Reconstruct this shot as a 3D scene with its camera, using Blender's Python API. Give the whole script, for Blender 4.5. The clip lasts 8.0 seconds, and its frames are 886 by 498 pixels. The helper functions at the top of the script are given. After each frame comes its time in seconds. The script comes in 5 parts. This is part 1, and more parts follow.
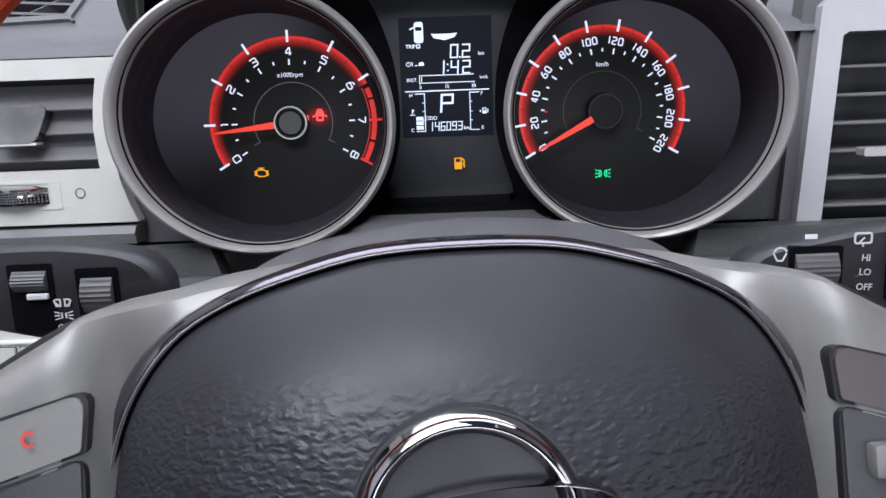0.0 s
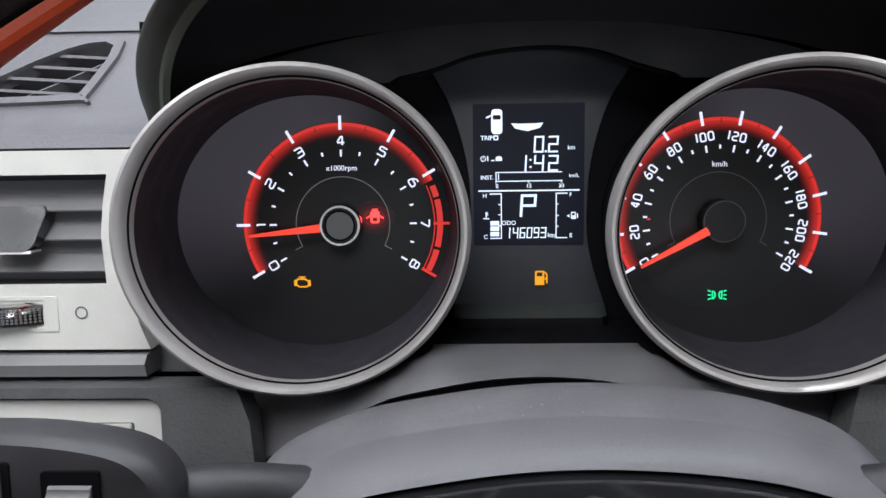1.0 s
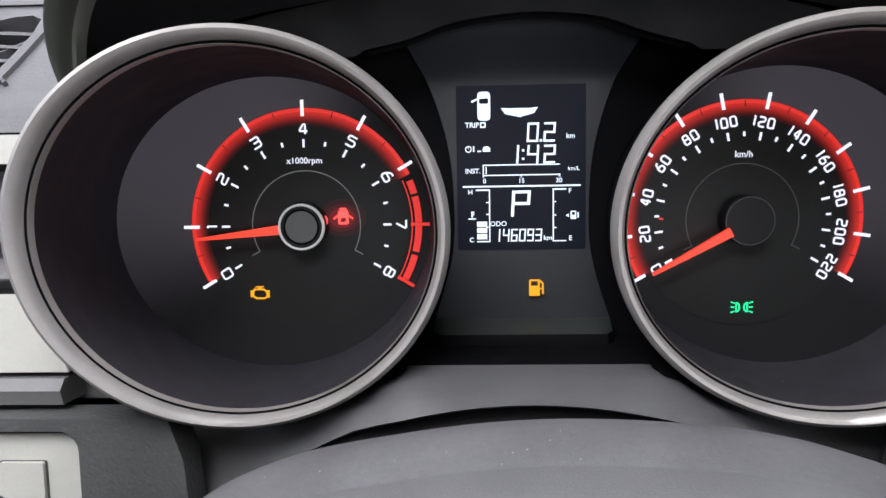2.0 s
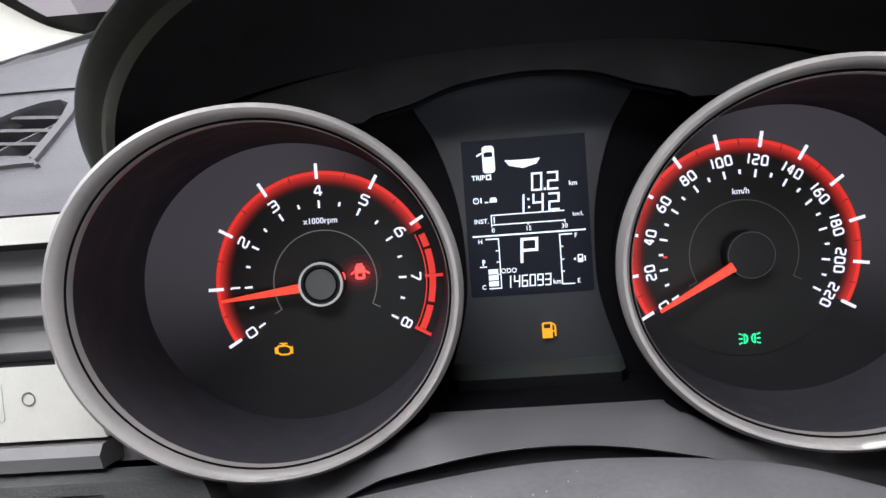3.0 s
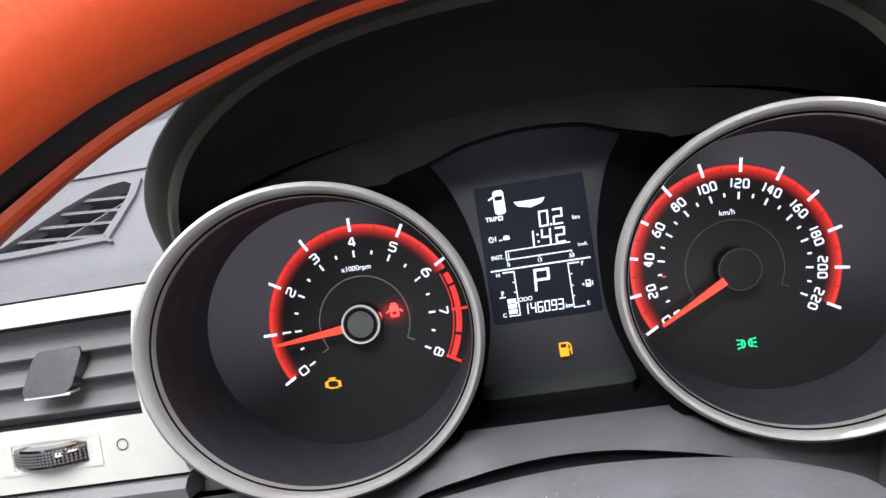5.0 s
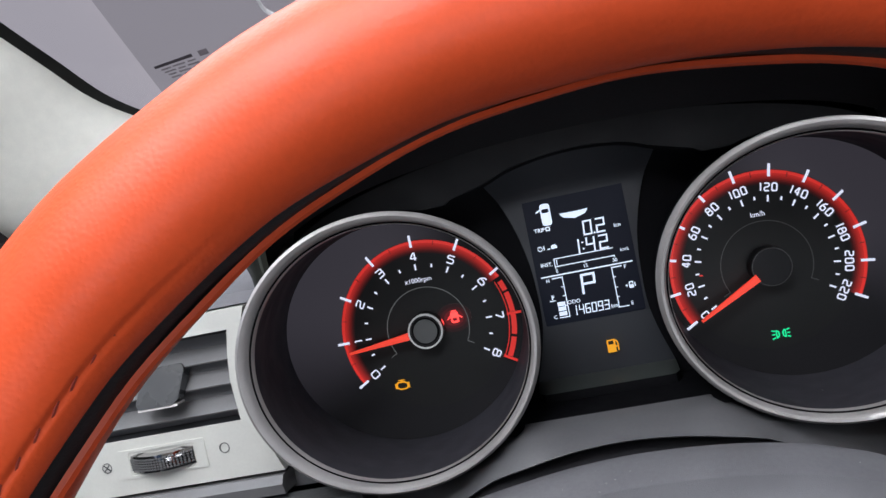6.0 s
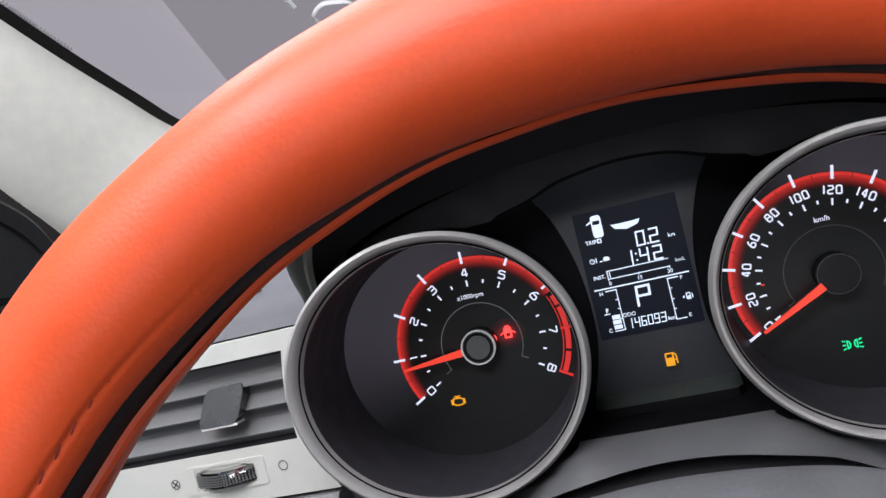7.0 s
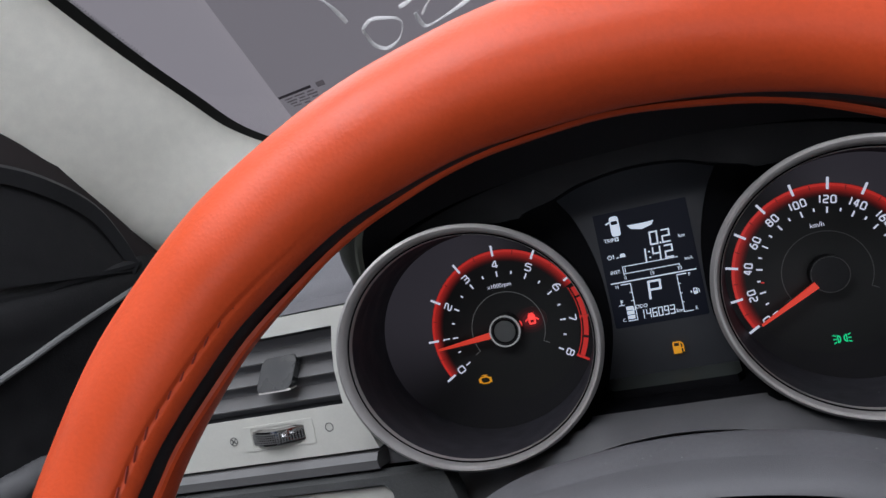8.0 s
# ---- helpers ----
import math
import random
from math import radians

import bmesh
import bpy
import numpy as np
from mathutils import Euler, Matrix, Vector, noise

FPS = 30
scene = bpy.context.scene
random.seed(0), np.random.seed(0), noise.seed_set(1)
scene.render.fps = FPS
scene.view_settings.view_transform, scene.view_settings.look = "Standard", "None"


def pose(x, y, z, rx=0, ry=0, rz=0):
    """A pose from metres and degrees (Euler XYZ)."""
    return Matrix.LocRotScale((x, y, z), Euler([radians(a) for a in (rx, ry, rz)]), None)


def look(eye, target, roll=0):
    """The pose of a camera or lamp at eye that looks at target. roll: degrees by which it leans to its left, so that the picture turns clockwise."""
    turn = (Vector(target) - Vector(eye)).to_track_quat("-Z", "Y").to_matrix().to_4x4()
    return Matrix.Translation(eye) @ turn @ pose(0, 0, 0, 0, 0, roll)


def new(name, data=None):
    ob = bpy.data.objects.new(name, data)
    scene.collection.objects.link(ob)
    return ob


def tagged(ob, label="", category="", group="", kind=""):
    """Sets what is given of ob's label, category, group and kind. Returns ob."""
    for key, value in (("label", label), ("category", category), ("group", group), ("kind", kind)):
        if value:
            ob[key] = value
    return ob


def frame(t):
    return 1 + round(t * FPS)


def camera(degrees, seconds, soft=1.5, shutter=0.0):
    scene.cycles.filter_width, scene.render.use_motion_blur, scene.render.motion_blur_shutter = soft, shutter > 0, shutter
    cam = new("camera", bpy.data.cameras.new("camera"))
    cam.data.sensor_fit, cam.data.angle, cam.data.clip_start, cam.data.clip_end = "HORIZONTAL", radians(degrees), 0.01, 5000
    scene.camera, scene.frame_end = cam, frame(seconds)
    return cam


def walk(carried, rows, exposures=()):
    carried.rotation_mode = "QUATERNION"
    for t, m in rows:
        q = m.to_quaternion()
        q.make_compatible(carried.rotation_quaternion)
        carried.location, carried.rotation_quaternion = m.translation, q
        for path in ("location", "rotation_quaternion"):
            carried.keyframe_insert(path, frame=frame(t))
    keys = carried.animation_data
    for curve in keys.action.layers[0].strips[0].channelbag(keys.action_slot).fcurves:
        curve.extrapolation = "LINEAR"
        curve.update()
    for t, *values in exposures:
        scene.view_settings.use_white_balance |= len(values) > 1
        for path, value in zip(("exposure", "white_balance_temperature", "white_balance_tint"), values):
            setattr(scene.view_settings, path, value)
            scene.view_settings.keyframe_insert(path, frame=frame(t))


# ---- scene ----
# Coordinates below are those of the instrument cluster: x right, y ahead, z up along the dials, metres,
# with the origin midway between the two dials. BASE leans the cluster back and lifts it to its height in the car.
BASE = pose(0, 0, 1.05, -13, 0, 0)
cam = camera(60.0, 8.0)
PATH = [
    (0.0, -0.0086, -0.4645, 0.0128, 78.64, 2.06, -0.76),
    (0.2, -0.0177, -0.4930, 0.0184, 79.73, 2.01, -0.03),
    (0.3, -0.0279, -0.5059, 0.0168, 80.57, 1.65, 0.13),
    (0.5, -0.0364, -0.4973, 0.0209, 81.26, 1.41, 0.97),
    (0.7, -0.0413, -0.4385, 0.0267, 82.25, 1.16, 1.23),
    (0.8, -0.0362, -0.4086, 0.0294, 83.14, 1.02, 1.80),
    (1.0, -0.0304, -0.3785, 0.0344, 82.84, 0.80, 1.74),
    (1.2, -0.0198, -0.3538, 0.0287, 82.53, 0.66, 2.02),
    (2.5, -0.0200, -0.3249, 0.0239, 85.45, 1.74, 2.93),
    (2.7, -0.0198, -0.3309, 0.0268, 86.07, 2.55, 3.22),
    (3.0, -0.0189, -0.3397, 0.0305, 86.72, 4.20, 3.03),
    (3.3, -0.0132, -0.3390, 0.0393, 87.77, 6.12, 2.11),
    (3.5, -0.0181, -0.3377, 0.0440, 88.05, 6.99, 2.20),
    (3.7, -0.0246, -0.3279, 0.0474, 87.71, 7.78, 2.84),
    (4.0, -0.0232, -0.3361, 0.0575, 88.11, 8.33, 1.61),
    (4.2, -0.0129, -0.3472, 0.0580, 88.53, 8.10, 0.08),
    (4.5, 0.0019, -0.3571, 0.0609, 87.76, 8.48, 3.21),
    (4.7, -0.0026, -0.3702, 0.0552, 87.39, 8.62, 3.83),
    (5.0, -0.0076, -0.3827, 0.0461, 87.63, 8.96, 5.47),
    (5.2, -0.0103, -0.3980, 0.0490, 88.02, 9.31, 6.10),
    (6.3, -0.0109, -0.4218, 0.0649, 86.69, 13.20, 9.28),
    (6.5, -0.0082, -0.4105, 0.0655, 86.79, 13.51, 10.67),
    (6.8, 0.0050, -0.4134, 0.0656, 87.87, 13.66, 12.06),
    (7.0, 0.0108, -0.4165, 0.0659, 88.74, 13.92, 14.70),
    (7.2, 0.0115, -0.4251, 0.0651, 90.01, 13.64, 16.18),
    (7.5, 0.0161, -0.4419, 0.0628, 90.28, 13.48, 16.67),
    (7.8, 0.0162, -0.4654, 0.0549, 90.57, 12.67, 16.58),
    (8.0, 0.0203, -0.4675, 0.0575, 89.96, 12.03, 17.04),
]
EXPOSURE = [(0.0, -0.2, 6000, 12), (0.5, -0.25, 6050, 12), (1.0, -0.13, 6200, 9), (2.5, 0.1, 6350, 10), (3.0, 0.1, 6350, 10), (3.5, 0.0, 6250, 11), (4.0, 0.0, 6250, 10), (4.5, 0.4, 6250, 9), (5.0, 0.45, 6300, 8), (6.5, -0.6, 6050, 10), (7.0, -0.25, 6200, 10), (7.5, -0.62, 6300, 10), (8.0, -0.95, 6100, 10)]
walk(cam, [(t, BASE @ pose(x, y, z, rx, ry, rz)) for t, x, y, z, rx, ry, rz in PATH], EXPOSURE)

# ---- light ----
world = bpy.data.worlds.new("sky")
scene.world = world
world.use_nodes = True
wn = world.node_tree
sky = wn.nodes.new("ShaderNodeTexSky")
sky.sky_type, sky.sun_disc = "NISHITA", False
sky.sun_elevation, sky.sun_rotation = radians(50), radians(240)
wn.nodes["Background"].inputs["Strength"].default_value = 0.05
wn.links.new(sky.outputs["Color"], wn.nodes["Background"].inputs["Color"])
sun = new("sun", bpy.data.lights.new("sun", "SUN"))
sun.data.energy, sun.data.angle, sun.data.color = 0.5, radians(12), (1, 0.97, 0.93)
sun.matrix_world = look((-1.5, -1.2, 2.6), (0, 0, 0))


def area(name, eye, target, wide, high, watts, color=(1, 1, 1)):
    lamp = new(name, bpy.data.lights.new(name, "AREA"))
    lamp.data.shape, lamp.data.size, lamp.data.size_y = "RECTANGLE", wide, high
    lamp.data.energy, lamp.data.color = watts, color
    lamp.matrix_world = look(eye, target)
    return lamp


# stand-ins for skylight through the open driver's door, the passenger's window and the windscreen
# added overhead fill with no seen source
area("overhead_fill_light", (-0.14, -0.50, 1.63), (-0.06, -0.47, 1.0), 0.55, 0.40, 11.0, (0.97, 0.96, 1.0))
area("door_opening_light", (-0.95, -0.55, 1.50), (0.0, -0.1, 1.0), 1.0, 0.6, 1.4, (0.95, 0.95, 1.0))
area("side_window_light", (1.08, -0.90, 1.33), (0.0, -0.1, 1.0), 1.2, 0.42, 4.0, (0.93, 0.94, 1.0))
# low fill added from behind to brighten the display panel, source unseen
area("rear_fill_light", (0.25, -2.12, 1.38), (0.0, 0.0, 1.05), 1.0, 0.36, 10.0, (0.95, 0.96, 1.0))
area("windscreen_light", (0.0, 0.04, 1.58), (-0.03, -0.20, 1.0), 0.95, 0.45, 8.0, (0.95, 0.96, 1.0))


# ---- materials ----
def mat(name, color, rough=0.5, metal=0.0, var=0.15, grain=60.0, bump=0.0, bump_scale=900.0, bump_kind="noise", coat=0.0, spec=0.5, rough_var=0.1, depth=0.0006, stretch=(1, 1, 1), below=None, wobble=0.004, dust=0.0):
    m = bpy.data.materials.new(name)
    m.use_nodes = True
    nt = m.node_tree
    b = nt.nodes["Principled BSDF"]
    b.inputs["Metallic"].default_value = metal
    b.inputs["Coat Weight"].default_value = coat
    b.inputs["Specular IOR Level"].default_value = spec
    tc = nt.nodes.new("ShaderNodeTexCoord")
    big = nt.nodes.new("ShaderNodeTexNoise")
    big.inputs["Scale"].default_value, big.inputs["Detail"].default_value = grain, 6
    fine = nt.nodes.new("ShaderNodeTexNoise")
    fine.inputs["Scale"].default_value, fine.inputs["Detail"].default_value = grain * 14, 3
    both = nt.nodes.new("ShaderNodeMix")
    both.data_type = "FLOAT"
    both.inputs[0].default_value = 0.4
    for n in (big, fine):
        nt.links.new(tc.outputs["Object"], n.inputs["Vector"])
    nt.links.new(big.outputs["Fac"], both.inputs[2])
    nt.links.new(fine.outputs["Fac"], both.inputs[3])
    ramp = nt.nodes.new("ShaderNodeMapRange")
    ramp.inputs["From Min"].default_value, ramp.inputs["From Max"].default_value = 0.3, 0.7
    ramp.inputs["To Min"].default_value, ramp.inputs["To Max"].default_value = 1 - var, 1 + var
    nt.links.new(both.outputs[0], ramp.inputs["Value"])
    col = nt.nodes.new("ShaderNodeMix")
    col.data_type, col.blend_type = "RGBA", "MULTIPLY"
    col.inputs[0].default_value = 1.0
    col.inputs[6].default_value = (*color, 1)
    nt.links.new(ramp.outputs[0], col.inputs[7])
    nt.links.new(col.outputs[2], b.inputs["Base Color"])
    if dust:
        # specks of dust, sparse and uneven
        vo, lt, gt, mu, dm = (nt.nodes.new(k) for k in ("ShaderNodeTexVoronoi", "ShaderNodeMath", "ShaderNodeMath", "ShaderNodeMath", "ShaderNodeMix"))
        vo.inputs["Scale"].default_value = 330
        nt.links.new(tc.outputs["Object"], vo.inputs["Vector"])
        sc = nt.nodes.new("ShaderNodeSeparateColor")
        nt.links.new(vo.outputs["Color"], sc.inputs[0])
        lt.operation, gt.operation, mu.operation = "LESS_THAN", "LESS_THAN", "MULTIPLY"
        lt.inputs[1].default_value, gt.inputs[1].default_value = 0.075, dust
        nt.links.new(vo.outputs["Distance"], lt.inputs[0])
        nt.links.new(sc.outputs[0], gt.inputs[0])
        nt.links.new(lt.outputs[0], mu.inputs[0])
        nt.links.new(gt.outputs[0], mu.inputs[1])
        dm.data_type = "RGBA"
        dm.inputs[7].default_value = (0.36, 0.35, 0.34, 1)
        nt.links.new(mu.outputs[0], dm.inputs[0])
        nt.links.new(col.outputs[2], dm.inputs[6])
        nt.links.new(dm.outputs[2], b.inputs["Base Color"])
    rr = nt.nodes.new("ShaderNodeMapRange")
    rr.inputs["From Min"].default_value, rr.inputs["From Max"].default_value = 0.3, 0.7
    rr.inputs["To Min"].default_value, rr.inputs["To Max"].default_value = max(0.02, rough - rough_var), min(1, rough + rough_var)
    nt.links.new(big.outputs["Fac"], rr.inputs["Value"])
    nt.links.new(rr.outputs[0], b.inputs["Roughness"])
    if bump:
        if bump_kind == "leather":
            tex = nt.nodes.new("ShaderNodeTexVoronoi")
            tex.feature = "SMOOTH_F1"
            tex.inputs["Scale"].default_value = bump_scale
            wob = nt.nodes.new("ShaderNodeTexNoise")
            wob.inputs["Scale"].default_value = bump_scale * 0.6
            mix = nt.nodes.new("ShaderNodeMix")
            mix.data_type, mix.blend_type = "RGBA", "LINEAR_LIGHT"
            mix.inputs[0].default_value = wobble
            nt.links.new(tc.outputs["Object"], wob.inputs["Vector"])
            nt.links.new(tc.outputs["Object"], mix.inputs[6])
            nt.links.new(wob.outputs["Color"], mix.inputs[7])
            st = nt.nodes.new("ShaderNodeVectorMath")
            st.operation = "MULTIPLY"
            st.inputs[1].default_value = stretch
            nt.links.new(mix.outputs[2], st.inputs[0])
            nt.links.new(st.outputs[0], tex.inputs["Vector"])
            out = tex.outputs["Distance"]
        else:
            tex = nt.nodes.new("ShaderNodeTexNoise")
            tex.inputs["Scale"].default_value, tex.inputs["Detail"].default_value = bump_scale, 4
            nt.links.new(tc.outputs["Object"], tex.inputs["Vector"])
            out = tex.outputs["Fac"]
        bp = nt.nodes.new("ShaderNodeBump")
        bp.invert = wobble < 0.002
        bp.inputs["Strength"].default_value, bp.inputs["Distance"].default_value = bump, depth
        nt.links.new(out, bp.inputs["Height"])
        if below:
            # the grain begins below a line across the thing
            sp, br = nt.nodes.new("ShaderNodeSeparateXYZ"), nt.nodes.new("ShaderNodeMapRange")
            nt.links.new(tc.outputs["Object"], sp.inputs[0])
            nt.links.new(sp.outputs["Z"], br.inputs["Value"])
            br.inputs["From Min"].default_value, br.inputs["From Max"].default_value = below
            br.inputs["To Min"].default_value, br.inputs["To Max"].default_value = bump, bump * 0.06
            nt.links.new(br.outputs[0], bp.inputs["Strength"])
        nt.links.new(bp.outputs["Normal"], b.inputs["Normal"])
    return m


def glow(name, color, strength, base=(0.02, 0.02, 0.02)):
    m = bpy.data.materials.new(name)
    m.use_nodes = True
    b = m.node_tree.nodes["Principled BSDF"]
    b.inputs["Base Color"].default_value = (*base, 1)
    b.inputs["Roughness"].default_value = 0.5
    b.inputs["Emission Color"].default_value = (*color, 1)
    b.inputs["Emission Strength"].default_value = strength
    return m


def glass(name, color=(1, 1, 1), rough=0.0):
    m = bpy.data.materials.new(name)
    m.use_nodes = True
    nt = m.node_tree
    nt.nodes.remove(nt.nodes["Principled BSDF"])
    tr, gl = nt.nodes.new("ShaderNodeBsdfTransparent"), nt.nodes.new("ShaderNodeBsdfGlossy")
    tr.inputs["Color"].default_value = (*color, 1)
    gl.inputs["Roughness"].default_value = rough
    fr, mx = nt.nodes.new("ShaderNodeFresnel"), nt.nodes.new("ShaderNodeMixShader")
    fr.inputs["IOR"].default_value = 1.13
    nt.links.new(fr.outputs[0], mx.inputs[0])
    nt.links.new(tr.outputs[0], mx.inputs[1])
    nt.links.new(gl.outputs[0], mx.inputs[2])
    nt.links.new(mx.outputs[0], nt.nodes["Material Output"].inputs["Surface"])
    return m


ORANGE = mat("orange_leather", (0.50, 0.060, 0.014), 0.42, var=0.10, grain=45, bump=0.15, bump_scale=1000, bump_kind="leather", rough_var=0.06, depth=0.0004, spec=0.28, wobble=0.0004)
THREAD = mat("dark_red_thread", (0.20, 0.020, 0.010), 0.7)
CORE = mat("black_rubber", (0.010, 0.010, 0.011), 0.5, bump=0.2, spec=0.28)
PAD = mat("black_grained_vinyl", (0.014, 0.014, 0.017), 0.52, spec=0.32, var=0.15, grain=30, bump=0.65, bump_scale=600, bump_kind="leather", depth=0.0009, stretch=(0.6, 1, 1.4), below=(0.006, 0.020), wobble=0.0012)
PADTOP = mat("black_smooth_vinyl", (0.014, 0.014, 0.016), 0.48, var=0.15, grain=40, bump=0.12, bump_scale=1500)
PEWTER = mat("satin_pewter_paint", (0.165, 0.162, 0.150), 0.46, metal=0.35, var=0.08, bump=0.05, bump_scale=2500)
RECESS_SHADE = mat("olive_recess_shade", (0.075, 0.075, 0.066), 0.55, var=0.1)
DARKCHROME = mat("dark_mirror_trim", (0.13, 0.12, 0.135), 0.12, metal=0.9, var=0.05, rough_var=0.04)
DARKPEWTER = mat("dark_pewter_paint", (0.040, 0.039, 0.041), 0.30, metal=0.2, var=0.1, bump=0.06, bump_scale=2500)
SILVER = mat("satin_silver_bezel", (0.44, 0.42, 0.40), 0.46, metal=0.5, var=0.06, bump=0.04, bump_scale=3000)
BROWN = mat("shaded_brown_button", (0.055, 0.043, 0.042), 0.35, var=0.12, bump=0.05, bump_scale=2500)
CHROME = mat("chrome", (0.34, 0.33, 0.33), 0.08, metal=1.0, var=0.03, rough_var=0.04)
TRIM = mat("pale_silver_trim", (0.57, 0.565, 0.51), 0.42, metal=0.15, var=0.05, bump=0.06, bump_scale=2500)
DASH = mat("grey_dash_plastic", (0.092, 0.089, 0.094), 0.55, var=0.1, grain=50, bump=0.35, bump_scale=700, bump_kind="leather", depth=0.0005)
DASHDARK = mat("charcoal_dash_plastic", (0.075, 0.077, 0.075), 0.5, var=0.15, grain=50, bump=0.5, bump_scale=520, bump_kind="leather", depth=0.0006)
COWL = mat("charcoal_satin_plastic", (0.105, 0.104, 0.106), 0.45, var=0.1, bump=0.12, bump_scale=2200)
TAB = mat("dark_satin_tab", (0.022, 0.024, 0.026), 0.28, var=0.08, bump=0.04, bump_scale=2500)
SLAT = mat("grey_vent_plastic", (0.14, 0.138, 0.135), 0.45, var=0.08, bump=0.08, bump_scale=2200)
BLACK = mat("matt_black_plastic", (0.008, 0.008, 0.009), 0.6, var=0.2, bump=0.1, bump_scale=2000)
GLOSS = mat("gloss_black_plastic", (0.01, 0.01, 0.011), 0.12, var=0.2, rough_var=0.05)
CUP = mat("black_dial_cup", (0.035, 0.034, 0.040), 0.65, spec=0.2, dust=0.02, var=0.12, bump=0.08, bump_scale=2500)
FACE = mat("dark_dial_face", (0.015, 0.0148, 0.016), 0.5, spec=0.18, var=0.10, grain=35, bump=0.05, bump_scale=3000)
FACEIN = mat("dark_dial_centre", (0.016, 0.0164, 0.0160), 0.45, spec=0.18, var=0.06, grain=35, rough_var=0.02)
HOOD = mat("black_hood_vinyl", (0.030, 0.032, 0.027), 0.55, var=0.12, bump=0.10, bump_scale=1500, bump_kind="leather", spec=0.4)
# paler copy of the hood's colour, painting the highlight on its edge bead
BEAD = mat("hood_edge_highlight", (0.072, 0.077, 0.063), 0.5, var=0.1, spec=0.4)
LINING = mat("flat_black_lining", (0.021, 0.0205, 0.022), 0.9, var=0.2, spec=0.1)
NIGHT = mat("deep_black_plastic", (0.0040, 0.0040, 0.0048), 0.75, var=0.15, spec=0.06)
MASK = mat("matt_black_mask", (0.004, 0.0042, 0.0046), 0.7, var=0.2, spec=0.2)
DUSTY = mat("dusty_charcoal_plastic", (0.096, 0.094, 0.098), 0.55, var=0.22, grain=45, bump=0.18, bump_scale=1100, bump_kind="leather", depth=0.0004, dust=0.22)
ROLL = mat("grey_shroud_plastic", (0.100, 0.098, 0.102), 0.5, var=0.08, bump=0.2, bump_scale=1800)
GREYINK = mat("grey_violet_ink", (0.27, 0.235, 0.25), 0.8, var=0.1)
INK = mat("dark_violet_ink", (0.075, 0.06, 0.07), 0.8, var=0.1)
FILM = mat("clear_crumpled_film", (0.19, 0.19, 0.20), 0.2, var=0.5, grain=160, spec=0.8, bump=0.8, bump_scale=620, depth=0.0012)
FOOT = mat("greenish_grey_plastic", (0.028, 0.032, 0.029), 0.4, var=0.06, spec=0.4)
SCREEN = mat("dark_grey_display_panel", (0.024, 0.026, 0.030), 0.5, var=0.05, spec=0.35, bump=0.05, bump_scale=2500)
STALK = mat("black_stalk_plastic", (0.019, 0.019, 0.021), 0.52, var=0.15, bump=0.15, bump_scale=2600)
RIB = mat("grey_ribbed_knob", (0.10, 0.099, 0.097), 0.4, var=0.1)
PRINT = mat("white_print", (0.72, 0.72, 0.72), 0.6, var=0.05)
BRIGHT = mat("bright_silver_line", (0.85, 0.85, 0.82), 0.35, metal=0.1, var=0.03)
STRIP = mat("dull_silver_strip", (0.22, 0.22, 0.215), 0.45, metal=0.2, var=0.06)
HUBDARK = mat("black_hub", (0.014, 0.014, 0.015), 0.6, spec=0.2)
HUBCAP = mat("grey_hub_cap", (0.075, 0.078, 0.075), 0.35, var=0.05)
VENTSILVER = mat("bright_silver_vent_frame", (0.46, 0.445, 0.455), 0.38, metal=0.3, var=0.05, bump=0.04, bump_scale=3000)
BAND = mat("grey_satin_band", (0.16, 0.158, 0.156), 0.42, var=0.08, bump=0.1, bump_scale=2200)
GREYPRINT = mat("dark_grey_print", (0.06, 0.06, 0.06), 0.6)
PILLAR = mat("pale_grey_pillar_fabric", (0.86, 0.835, 0.74), 0.8, var=0.06, grain=80, bump=0.2, bump_scale=3000)
FRIT = mat("black_glass_border", (0.006, 0.006, 0.006), 0.6, spec=0.2)
CHALK = mat("white_glass_marker", (0.75, 0.73, 0.72), 0.9, var=0.12, grain=200)
DOOR = mat("dark_door_vinyl", (0.010, 0.0098, 0.0105), 0.6, spec=0.25, var=0.2, bump=0.4, bump_scale=600, bump_kind="leather")
SHADEBROWN = mat("dark_brown_shade", (0.030, 0.025, 0.025), 0.8, var=0.15, spec=0.15)
CARPET = mat("dark_carpet", (0.03, 0.03, 0.03), 0.95, bump=0.5, bump_scale=1500)
WALL = mat("glowing_grey_wall", (0.42, 0.39, 0.41), 0.8, var=0.06, grain=3)
WALLDARK = mat("glowing_grey_panel", (0.22, 0.20, 0.22), 0.7, var=0.08, grain=3)
# both backdrops glow: the light on them is put into emission
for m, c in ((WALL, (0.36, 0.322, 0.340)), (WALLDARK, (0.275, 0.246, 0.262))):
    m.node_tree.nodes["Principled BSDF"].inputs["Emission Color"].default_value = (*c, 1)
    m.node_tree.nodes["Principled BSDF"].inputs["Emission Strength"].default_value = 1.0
CONCRETE = mat("grey_concrete", (0.3, 0.3, 0.29), 0.85, var=0.15, grain=4, bump=0.2, bump_scale=200)
CLEAR = glass("clear_glass")
WHITE = glow("white_backlight", (0.84, 0.85, 1.0), 1.15)
LCDWHITE = glow("display_white", (0.79, 0.87, 1.0), 1.35)
REDGLOW = glow("red_backlight", (1.0, 0.04, 0.027), 0.66, (0.2, 0.01, 0.01))
NEEDLE = glow("orange_red_needle", (1.0, 0.055, 0.02), 0.85, (0.4, 0.03, 0.02))
LCDGLASS = glow("lcd_glass", (0.30, 0.42, 1.0), 0.008, (0.005, 0.0055, 0.008))
